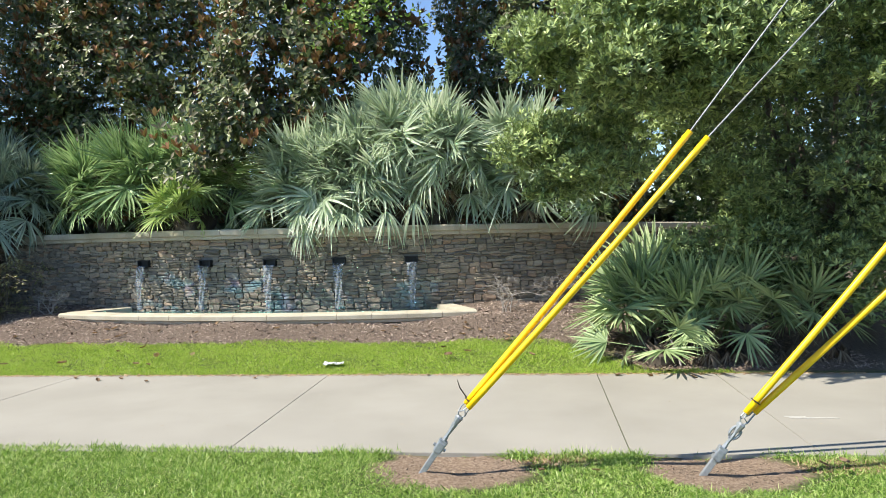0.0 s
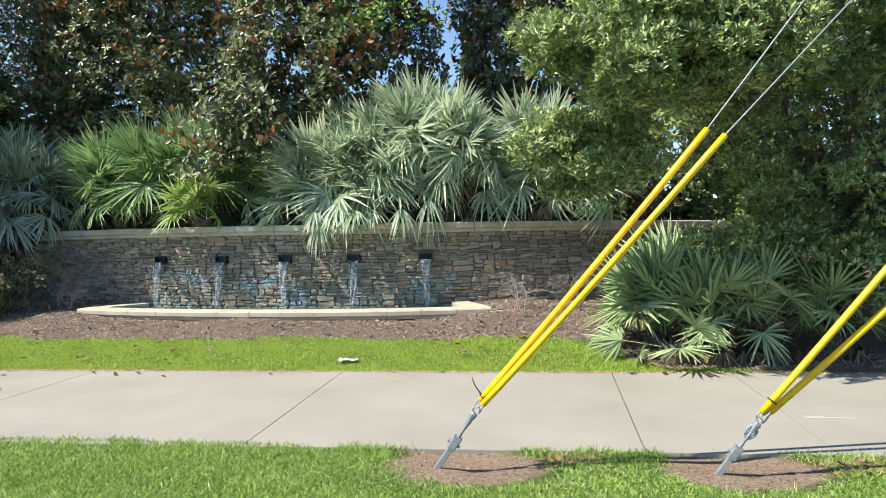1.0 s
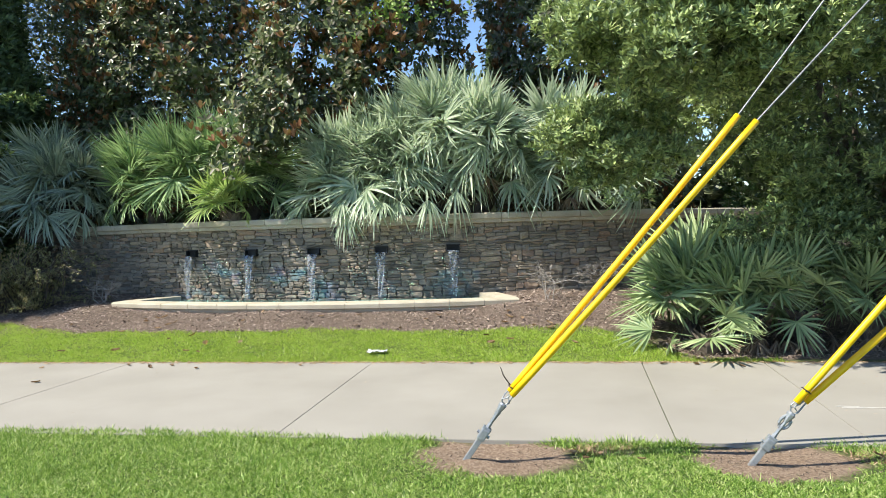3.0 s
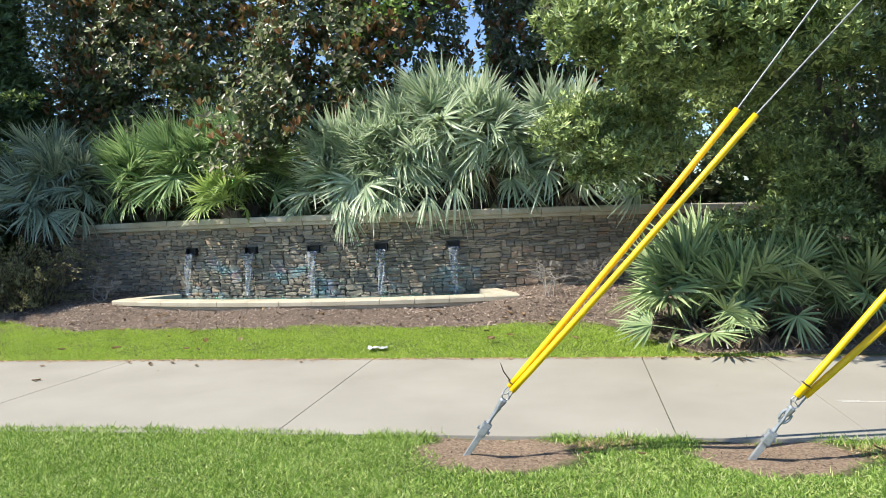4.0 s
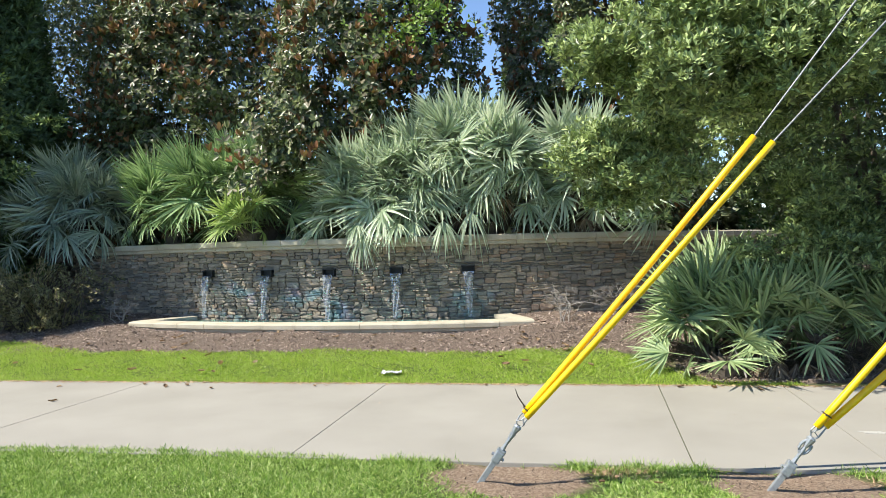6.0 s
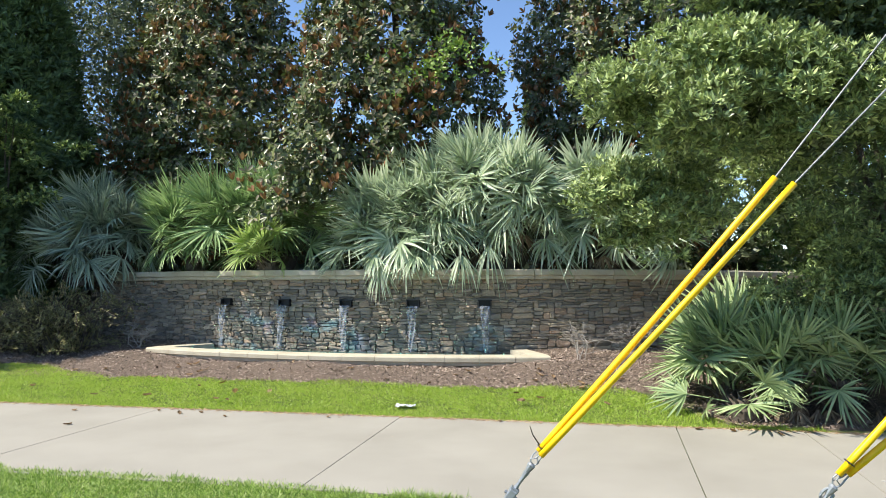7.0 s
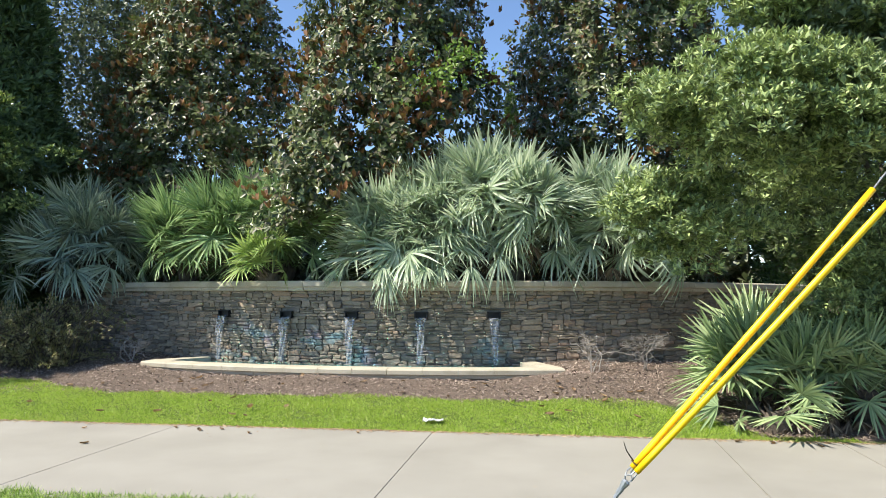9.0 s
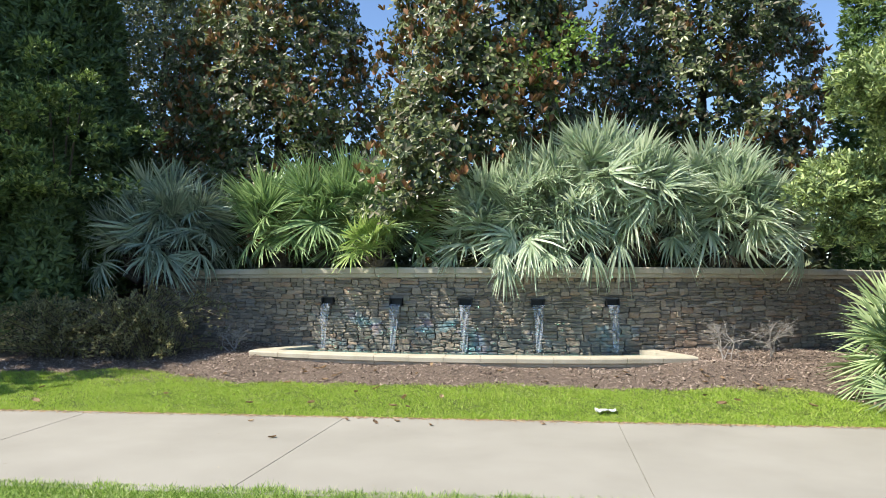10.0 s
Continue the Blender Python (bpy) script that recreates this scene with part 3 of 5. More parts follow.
# ---- basin ----
basin = thing("fountain_basin", arc(-0.095, BASIN_R, 0.15), "long shallow bowed basin with a cream cast-stone rim", "basin")
RIM = [(-RIM_W, -0.13), (-0.055, -0.135), (-0.045, -0.128), (-0.04, -0.095), (-0.03, -0.084), (-0.006, -0.080), (0.002, -0.072), (0.004, -0.02), (-0.006, -0.004), (-0.02, 0.0), (-RIM_W, 0.0)]
n_rim = 13
edges = np.linspace(BL, BR, n_rim + 1)
for a0, a1 in zip(edges, edges[1:]):
    bm = bmesh.new()
    st = [(arc(a, BASIN_R, RIM_Z + rng.normal(0, 0.0005)), (math.sin(a), -math.cos(a))) for a in np.linspace(a0 + 0.0002, a1 - 0.0002, 4)]
    sweep(bm, RIM, st)
    bm.transform(Matrix.Translation(-basin.location))
    part("rim_stone", bm, MAT_COPING, basin)
for corner, back, flip in ((BL, BL_BACK, 1), (BR, BR_BACK, -1)):
    p0, p1 = arc(corner, BASIN_R - RIM_W * 0.96, RIM_Z - 0.001), arc(back, RW + 0.02, RIM_Z - 0.001)
    d = (p1 - p0).normalized()
    side = (d.y * -flip, d.x * flip)
    p0 = p0 + Vector((side[0], side[1], 0)) * 0.02
    mid = (p0 + p1) / 2
    for q0, q1 in ((p0, mid - d * 0.003), (mid + d * 0.003, p1)):
        bm = bmesh.new()
        sweep(bm, RIM, [(q0, side), (q1, side)])
        bm.transform(Matrix.Translation(-basin.location))
        part("rim_stone", bm, MAT_COPING, basin)
bm = bmesh.new()
sweep(bm, [(-0.22, -0.1), (-0.05, -0.1), (-0.05, 0.19), (-0.22, 0.19)], [(arc(a, BASIN_R, 0), (math.sin(a), -math.cos(a))) for a in np.linspace(BL + 0.003, BR - 0.003, 30)])
bm.transform(Matrix.Translation(-basin.location))
part("basin_wall", bm, MAT_MORTAR, basin, "dark stone base under the rim")


def sector(z, r0, r1, a0, a1, b0, b1, name, mat):
    """A flat sheet between two arcs."""
    n = 40
    vs = [arc(a, r1, z) for a in np.linspace(a0, a1, n)] + [arc(a, r0, z) for a in np.linspace(b0, b1, n)]
    return mesh_from(name, [tuple(q - basin.location) for q in vs], np.array([(i, i + 1, n + i + 1, n + i) for i in range(n - 1)]), mat)


part("basin_floor", sector(0.18, RW - 0.02, BASIN_R - 0.1, BL + 0.01, BR - 0.01, BL_BACK, BR_BACK, "basin_floor", MAT_POOLBED), None, basin, "teal painted basin floor")
pool = new("pool_water", sector(0.272, RW - 0.02, BASIN_R - RIM_W + 0.01, BL + 0.004, BR - 0.004, BL_BACK, BR_BACK, "pool_water", MAT_POOL))
pool.location = basin.location
tagged(pool, "shallow clear teal water in the basin", "water")

# ---- guy wires ----
def guy(base, bottoms, tops, wires, tie, label, ringed):
    """A ground anchor with two guarded guy wires that share it."""
    base = Vector(base)
    g = thing("guy_anchor", base, label, "guy wire", "guy wires by the pavement")
    bottoms, tops = [Vector(b) for b in bottoms], [Vector(b) for b in tops]
    join = (bottoms[0] + bottoms[1]) / 2
    d = (join - base).normalized()
    side = d.cross(Vector((0, 1, 0))).normalized()
    length = (join - base).length
    turn = d.to_track_quat("Z", "Y").to_matrix().to_4x4()

    def at(s):
        return d * (s * length)

    bm = bmesh.new()
    box(bm, (0.034, 0.034, length * 0.5), Matrix.Translation(at(0.12)) @ turn, 0.004)
    part("anchor_rod", bm, MAT_GALV, g)
    bm = bmesh.new()
    box(bm, (0.056, 0.052, 0.075), Matrix.Translation(at(0.36)) @ turn, 0.008)
    box(bm, (0.040, 0.058, 0.03), Matrix.Translation(at(0.44)) @ turn, 0.006)
    tube(bm, [at(0.36) - side * 0.042, at(0.36) + side * 0.042], [0.011, 0.011], 6)
    part("clevis", bm, MAT_GALV, g)
    bm = bmesh.new()
    tube(bm, [at(0.46), at(0.55), at(0.64), at(0.72)], [0.016, 0.011, 0.014, 0.02 if not ringed else 0.008], 8)
    if ringed:
        ring = [at(0.70) + d * (0.045 * math.cos(k * math.pi / 6)) + side * (0.030 * math.sin(k * math.pi / 6)) for k in range(13)]
        tube(bm, ring, [0.009] * 13, 8, False)
    part("eye_link", bm, MAT_GALV, g)
    bm = bmesh.new()
    tube(bm, [at(0.70), at(0.76), at(0.82), at(0.845)], [0.012, 0.020, 0.027, 0.018], 9)
    part("thimble", bm, MAT_GALV, g)
    for i in (0, 1):
        b, tp = bottoms[i] - base, tops[i] - base
        ax = (tp - b).normalized()
        bm = bmesh.new()
        for s in (-1, 1):
            tube(bm, [at(0.80), at(0.88) + side * 0.025 * s, b - ax * 0.03 + side * 0.012 * s, b + ax * 0.08], [0.005] * 4, 6)
        part("wire_loop", bm, MAT_GALV, g)
        bm = bmesh.new()
        n, sides = 14, 16
        rad = [0.0195] + [0.0205 - 0.0008 * k / n for k in range(n - 1)] + [0.0195]
        tube(bm, [b + (tp - b) * (k / (len(rad) - 1)) + Vector((0, 0, -0.012)) * math.sin(math.pi * k / (len(rad) - 1)) for k in range(len(rad))], rad, sides)
        me = bpy.data.meshes.new("guard")
        bm.to_mesh(me)
        bm.free()
        for q in me.polygons:
            q.use_smooth = len(q.vertices) == 4
        me.materials.append(MAT_YELLOW)
        guard = part("guard", me, None, g, "yellow plastic guy-wire guard")
        bm = bmesh.new()
        end = Vector(wires[i]) - base
        pts = []
        for k in range(25):
            s = k / 24
            q = tp.lerp(end, s)
            pts.append(q + Vector((0, 0, -0.05 * math.sin(math.pi * s))))
        tube(bm, [tp - ax * 0.1] + pts, [0.0062] * 26, 6)
        part("wire", bm, MAT_WIRE, g, "twisted grey steel wire")
        if i == tie[0]:
            bm = bmesh.new()
            c = b + ax * tie[1]
            q = ax.to_track_quat("Z", "Y")
            loop = [c + q @ Vector((math.cos(k * math.pi / 6) * 0.029, math.sin(k * math.pi / 6) * 0.029, 0)) for k in range(13)]
            tube(bm, loop, [0.004] * 13, 5, False)
            tail = Vector(tie[2])
            tube(bm, [c + q @ Vector((0.03, 0, 0)), c + tail * 0.25 + Vector((0, 0, -0.01)), c + tail * 0.6 + Vector((-0.012, 0, 0.0)), c + tail], [0.004, 0.0045, 0.004, 0.002], 5)
            part("cable_tie", bm, MAT_TIE, guard, "black cable tie with a loose tail")
    return g


guy((-0.105, 4.42, 0.035), [(0.163, 4.437, 0.440), (0.176, 4.388, 0.426)], [(1.52, 4.33, 2.064), (1.597, 4.25, 2.018)],
    [(5.2, 4.05, 7.1), (5.9, 4.15, 6.7)], (0, 0.03, (-0.07, -0.01, 0.13)), "two yellow-guarded guy wires on one galvanised ground anchor", False)
guy((1.57, 4.35, -0.01), [(1.815, 4.29, 0.392), (1.872, 4.31, 0.388)], [(3.13, 4.20, 2.02), (3.34, 4.24, 1.785)],
    [(7.0, 4.0, 7.0), (8.2, 4.1, 6.0)], (0, 0.09, (0.0, -0.03, 0.004)), "two spreading yellow-guarded guy wires on a galvanised anchor", True)


# ---- fan palms ----
def frond_mesh(name, g, mat, stem=0.55, reach=0.62, segments=22, spread=125, droop=0.25, width=0.034, cup=0.25, tilt=20):
    """A palmate leaf: a stem along y and folded blades that fan out from its end."""
    vs, f3, f4 = [], [], []
    steps = 5
    for i in range(steps):
        k = i / (steps - 1)
        w = 0.011 * (1 - 0.45 * k)
        y, z = stem * k, 0.05 * math.sin(k * 1.6) * stem
        vs += [(-w, y, z), (w, y, z), (0, y, z - w)]
    for i in range(steps - 1):
        for j in range(3):
            f4.append((i * 3 + j, i * 3 + (j + 1) % 3, i * 3 + 3 + (j + 1) % 3, i * 3 + 3 + j))
    hub = Vector((0, stem, 0.05 * math.sin(1.6) * stem))
    lean = Matrix.Rotation(radians(-tilt), 3, "X")
    for s in range(segments):
        k = s / (segments - 1) * 2 - 1
        ang = radians(spread) * k + g.normal(0, 0.10)
        ln = reach * (1 - 0.28 * abs(k) ** 1.6) * g.uniform(0.74, 1.10)
        d = Vector((math.sin(ang), math.cos(ang), cup * (0.35 - abs(k) * 0.5) + g.normal(0, 0.06))).normalized()
        across = Vector((0, 0, 1)).cross(d).normalized()
        d, across = lean @ d, lean @ across
        nrm = d.cross(across)
        twist = g.normal(0, 0.35)
        across, nrm = across * math.cos(twist) + nrm * math.sin(twist), nrm * math.cos(twist) - across * math.sin(twist)
        dr = droop * g.uniform(0.6, 1.5)
        o = len(vs)
        prof = ((0.0, 0.25), (0.3, 0.95), (0.68, 0.72), (1.0, 0.04))
        for q, wd in prof:
            c = hub + d * (ln * q) - Vector((0, 0, 1)) * (dr * ln * q ** 2.6)
            w = width * wd * 0.5
            vs += [tuple(c - across * w + nrm * w * 0.55), tuple(c), tuple(c + across * w + nrm * w * 0.55)]
        for r in range(len(prof) - 1):
            b = o + r * 3
            f4 += [(b, b + 1, b + 4, b + 3), (b + 1, b + 2, b + 5, b + 4)]
    return mesh_from(name, vs, [np.array(f4)], mat)


def fronds(tag, mat, seed, **kw):
    g = np.random.default_rng(seed)
    return [frond_mesh(tag, g, mat, **{**kw, "droop": kw.get("droop", 0.25) * q, "stem": kw.get("stem", 0.55) * g.uniform(0.9, 1.1), "spread": kw.get("spread", 125) * e, "tilt": w}) for q, w, e in ((0.3, 4, 0.62), (0.7, 18, 0.8), (1.0, 34, 0.95), (1.4, 50, 1.0))]


LEAF_SILVER = fronds("palm_frond", MAT_PALM_SILVER, 1, stem=0.58, reach=0.60, segments=21, droop=0.30, width=0.045, cup=0.5, spread=104)
LEAF_GREEN = fronds("palm_frond", MAT_PALM_GREEN, 2, stem=0.66, reach=0.64, segments=28, droop=0.16, width=0.031, cup=0.6, spread=102)
LEAF_BLUE = fronds("palm_frond", MAT_PALM_BLUE, 3, stem=0.60, reach=0.58, segments=25, droop=0.35, width=0.031, cup=0.6, spread=98)
LEAF_YOUNG = fronds("palm_frond", MAT_PALM_YOUNG, 7, stem=0.5, reach=0.58, segments=24, droop=0.12, width=0.034, cup=0.4, spread=115)
LEAF_SAW = fronds("palm_frond", MAT_PALM_SAW, 4, stem=0.52, reach=0.58, segments=21, droop=0.10, width=0.040)
LEAF_HANG = fronds("palm_frond", MAT_PALM_SILVER, 6, stem=0.58, reach=0.66, segments=22, droop=0.75, width=0.036, cup=0.3, spread=52)
LEAF_DEAD = fronds("dead_frond", MAT_PALM_DEAD, 5, stem=0.5, reach=0.42, segments=14, droop=0.5, width=0.03, spread=70)


def palm(place, label, leaves, count, size, seed, low=-25, high=80, hearts=((0, 0, 0),), trunk=0.3, dead=0, face=None, squash=1.0, hang=(), lean=0.0):
    """A fan palm clump: fronds spring from one or more hearts on short shaggy trunks."""
    g = np.random.default_rng(seed)
    thing_ = thing("fan_palm", place, label, "palm", "fan palms")
    for h in hearts:
        bm = bmesh.new()
        top = Vector(h) + Vector((0, 0, trunk))
        pts = [Vector((h[0] * 0.7, h[1] * 0.7, -0.1)), Vector(h) * 0.9 + Vector((0, 0, trunk * 0.4)), top]
        tube(bm, pts, [0.10, 0.13, 0.08], 9)
        for k in range(40):
            a, s = g.uniform(0, 6.28), g.uniform(0.1, 1)
            c = pts[0].lerp(top, s)
            o = Vector((math.cos(a), math.sin(a), 0))
            tube(bm, [c + o * 0.09, c + o * 0.17 + Vector((0, 0, 0.08))], [0.022, 0.006], 4)
        part("trunk", bm, MAT_BARK, thing_, "shaggy brown fibrous trunk")
    for k in range(count):
        h = hearts[k % len(hearts)]
        a = g.uniform(0, 2 * math.pi) if face is None else g.normal(face, 1.25)
        s = (k + 0.5) / count
        el = radians(low + (high - low) * (s ** 0.75) + g.normal(0, 7))
        flat = squash * (1.9 if h[2] > 0.42 else 1.0) if squash < 1 else 1.0
        d = Vector((math.cos(a) * math.cos(el), math.sin(a) * math.cos(el) * flat, math.sin(el)))
        d = (d - Vector((0, lean, 0))).normalized()
        upish = (Vector((0, 0, 1)) - d * d.z)
        if upish.length < 0.2:
            upish = Vector((-math.cos(a), -math.sin(a), 0.3))
        upish.normalize()
        roll = g.normal(0, 0.65)
        x = d.cross(upish).normalized()
        zz = (upish * math.cos(roll) + x * math.sin(roll)).normalized()
        x = d.cross(zz).normalized()
        zz = x.cross(d)
        m = Matrix((x, d, zz)).transposed().to_4x4()
        sc = size * g.uniform(0.82, 1.15) * (0.92 + 0.16 * s)
        droopy = 3 - int(min(3, max(0, (math.degrees(el) - low) / (high - low) * 4)))
        ob = new("frond", leaves[int(np.clip(droopy + g.integers(-1, 2), 0, 3))])
        ob.parent = thing_
        ob.matrix_basis = Matrix.Translation(Vector(h) + Vector((g.normal(0, 0.05), g.normal(0, 0.05), trunk + g.uniform(-0.12, 0.05)))) @ m @ Matrix.Scale(sc, 4)
    for x, y, z, a in hang:
        d = Vector((math.cos(a) * 0.75, math.sin(a) * 0.75, -0.42 + g.normal(0, 0.1))).normalized()
        x_ = d.cross(Vector((math.cos(a), math.sin(a), 1.6))).normalized()
        ob = new("frond", LEAF_HANG[int(g.integers(0, 3))])
        ob.parent = thing_
        ob.matrix_basis = Matrix.Translation((x, y, z)) @ Matrix((x_, d, x_.cross(d))).transposed().to_4x4() @ Matrix.Scale(size * g.uniform(0.75, 0.95), 4)
    for k in range(dead):
        h = hearts[k % len(hearts)]
        a = g.normal(-1.4, 0.9)
        d = Vector((math.cos(a) * 0.5, math.sin(a) * 0.5, -0.75)).normalized()
        x = d.cross(Vector((math.cos(a), math.sin(a), 0.3))).normalized()
        ob = new("dead_frond", LEAF_DEAD[k % 4])
        ob.parent = thing_
        tagged(ob, "withered brown hanging frond")
        ob.matrix_basis = Matrix.Translation(Vector(h) + Vector((math.cos(a) * 0.12, math.sin(a) * 0.12, trunk))) @ Matrix((x, d, x.cross(d))).transposed().to_4x4() @ Matrix.Scale(size * 0.8, 4)
    return thing_


palm((-0.95, 11.5, 1.48), "large silvery green fan palm drooping over the wall coping", LEAF_SILVER, 360, 0.95, 31, -18, 88,
     ((0.0, 0.0, 0.8), (-1.6, 0.05, -0.1), (0.95, -0.1, 0.5), (-0.6, -0.05, 0.2), (-0.55, 0.1, 0.6), (0.65, -0.1, 0.7), (0.2, 0.1, 0.3), (-0.95, 0.1, 0.45), (1.0, 0.15, 0.1), (-0.9, -0.05, 0.0), (-0.1, 0.05, 0.1), (-1.3, 0.05, 0.2), (0.35, 0.0, 0.85)), 0.42, 10, squash=0.55, lean=0.42,
     hang=((-1.15, -0.35, 0.42, -1.75), (-1.3, -0.3, 0.5, -1.55), (-0.62, -0.4, 0.38, -1.6), (-0.5, -0.35, 0.46, -1.4), (-0.8, -0.35, 0.55, -1.7), (-1.7, -0.1, 0.45, -2.2), (-1.9, 0.0, 0.4, -2.7), (-0.1, -0.3, 0.5, -1.3), (0.4, -0.25, 0.55, -1.5), (-2.0, 0.15, 0.5, -2.7)))
palm((1.15, 11.8, 1.48), "silvery green fan palm partly behind a shrub on the terrace", LEAF_SILVER, 80, 1.0, 32, -20, 88, ((0, 0, 0.5), (0.5, 0.05, 0.35), (0.2, -0.2, 0.1), (0.75, -0.1, 0.0)), 0.5, 8, lean=0.45)
palm((-5.05, 12.4, 1.48), "bright green fan palm with upright stems on the terrace", LEAF_GREEN, 125, 1.15, 33, 12, 84, ((0, -0.42, 0.1), (0.75, -0.1, 0.1), (-0.85, -0.35, 0), (0.35, -0.2, 0.25), (1.1, -0.35, 0.05)), 0.35, lean=0.62)
palm((-4.2, 11.62, 1.48), "small sunlit yellow-green fan palm by the coping", LEAF_YOUNG, 17, 0.78, 34, 0, 76, ((0, -0.35, 0.05), (0.12, -0.4, 0.0)), 0.2, lean=0.55)
palm((-7.95, 12.75, 1.42), "bluish green shaded fan palm on the terrace", LEAF_BLUE, 120, 1.1, 35, -20, 84, ((0, 0, 0.15), (-0.65, -0.15, -0.25), (0.55, -0.2, -0.1), (-0.2, -0.35, -0.4), (0.2, -0.2, 0.0)), 0.6, lean=0.4)
SAW = "low sage green fan palm in the bark bed beside the pavement"
for k, (px, py, cnt, sz, lo, hi) in enumerate(((2.25, 8.4, 34, 1.0, 8, 86), (2.25, 7.72, 8, 0.74, -14, 25), (2.75, 7.95, 15, 0.78, 16, 70), (3.3, 7.95, 17, 0.80, 4, 70), (4.0, 8.0, 16, 0.82, 4, 66), (2.7, 9.4, 22, 1.05, 25, 85), (2.85, 8.35, 18, 0.95, 20, 85))):
    palm((px, py, float(height(px, py))), SAW, LEAF_SAW, cnt, sz, 40 + k, lo, hi, ((0, 0, 0.05),), 0.32 if k in (2, 3, 4) else 0.15, 8 if k in (0, 2, 3, 4) else 0, lean=0.25 if k in (2, 3, 4) else 0.0)


# ---- leafy crowns ----
SLIM = np.array([(0, 0, 0), (-0.13, 0.5, 0.03), (0.13, 0.5, 0.03), (0, 1.0, -0.05)])
SLIM_F = np.array([(0, 2, 3, 1)])


def whorls(tips, outs, per, size, spread, shape=SLIM, faces=SLIM_F):
    """Rosettes of leaves at the twig tips, turned outwards."""
    n = len(tips)
    out = np.repeat(outs, per, axis=0)
    base = np.repeat(tips, per, axis=0)
    fwd = out + unit(n * per) * spread
    fwd[:, 2] += 0.12
    nrm = out * 0.9 + np.array((0, 0, 0.75)) + unit(n * per) * 0.35
    turns = frames_of(fwd, nrm)
    sc = size * rng.uniform(0.7, 1.2, n * per)
    return scatter(shape, faces, base, turns, sc)


OVAL = np.array([(0, 0, 0), (-0.18, 0.32, 0.04), (-0.19, 0.70, 0.03), (0, 1.0, -0.05), (0.19, 0.70, 0.03), (0.18, 0.32, 0.04)])
OVAL_F = np.array([(0, 3, 2, 1), (0, 5, 4, 3)])


def rosettes(tips, axes, per, size, open0, open1, shape=OVAL, faces=OVAL_F):
    """Tufts of leaves that spread round an axis, upper faces towards its tip; the angles say how far they open."""
    n = len(tips) * per
    ax = np.repeat(axes / np.linalg.norm(axes, axis=1, keepdims=True), per, axis=0)
    side = np.cross(ax, unit(n))
    side /= np.maximum(np.linalg.norm(side, axis=1, keepdims=True), 1e-6)
    op = np.radians(rng.uniform(open0, open1, n))[:, None]
    fwd = ax * np.cos(op) + side * np.sin(op)
    turns = frames_of(fwd, ax + unit(n) * 0.25)
    return scatter(shape, faces, np.repeat(tips, per, axis=0) + fwd * 0.008, turns, size * rng.uniform(0.7, 1.2, n))


def limbs(bm, foot, top, reach, count, g, thick):
    """A tapered trunk with bent limbs."""
    foot, top = Vector(foot), Vector(top)
    pts = [foot.lerp(top, s) + Vector((g.normal(0, 0.06), g.normal(0, 0.06), 0)) * (1 if s else 0) for s in np.linspace(0, 1, 8)]
    tube(bm, pts, [thick * (1 - 0.85 * s) for s in np.linspace(0, 1, 8)], 9)
    for k in range(count):
        s = g.uniform(0.1, 0.95)
        o = foot.lerp(top, s)
        a = g.uniform(0, 6.28)
        ln = reach(s) * g.uniform(0.7, 1.0)
        d = Vector((math.cos(a), math.sin(a), 0.35))
        mid = o + d * ln * 0.5 + Vector((g.normal(0, 0.1), g.normal(0, 0.1), 0.05))
        end = o + d * ln + Vector((0, 0, 0.1))
        r = thick * (1 - 0.8 * s) * 0.4
        tube(bm, [o, mid, end], [r, r * 0.6, r * 0.15], 6)
        for j in range(3):
            q = o.lerp(end, g.uniform(0.4, 0.9))
            tube(bm, [q, q + Vector((g.normal(0, 0.25), g.normal(0, 0.25), g.normal(0.15, 0.15))) * ln * 0.5], [r * 0.4, r * 0.08], 5)


def lumps(n, seed, count=26):
    """Bulges and hollows as waves over directions."""
    g = np.random.default_rng(seed)
    k = g.normal(size=(count, 3)) * 3.2
    ph = g.uniform(0, 6.28, count)
    return lambda q: np.sin(q @ k.T + ph).mean(axis=1) * 3.0


def crown_points(n, axis, z0, z1, radius, seed, fill=0.55, rough=0.22, holes=-0.35):
    """Twig tips in a crown round a vertical axis; radius is a function of the height's share."""
    s = rng.uniform(0, 1, n) ** 0.9
    a = rng.uniform(0, 2 * math.pi, n)
    lump, gap = lumps(n, seed), lumps(n, seed + 50, 30)
    d = np.stack((np.cos(a), np.sin(a), (s - 0.5) * (z1 - z0) * 0.45), axis=1)
    shell = 1 - (1 - fill) * rng.uniform(0, 1, n) ** 1.6
    r = np.array([radius(q) for q in s]) * (1 + rough * lump(d * 1.4)) * shell
    p = np.stack((axis[0] + np.cos(a) * r, axis[1] + np.sin(a) * r, z0 + s * (z1 - z0)), axis=1)
    out = np.stack((np.cos(a), np.sin(a), 0.15 + 0.9 * (s - 0.35)), axis=1)
    keep = gap(p * 0.75) > holes
    return p[keep], out[keep] / np.linalg.norm(out[keep], axis=1, keepdims=True)


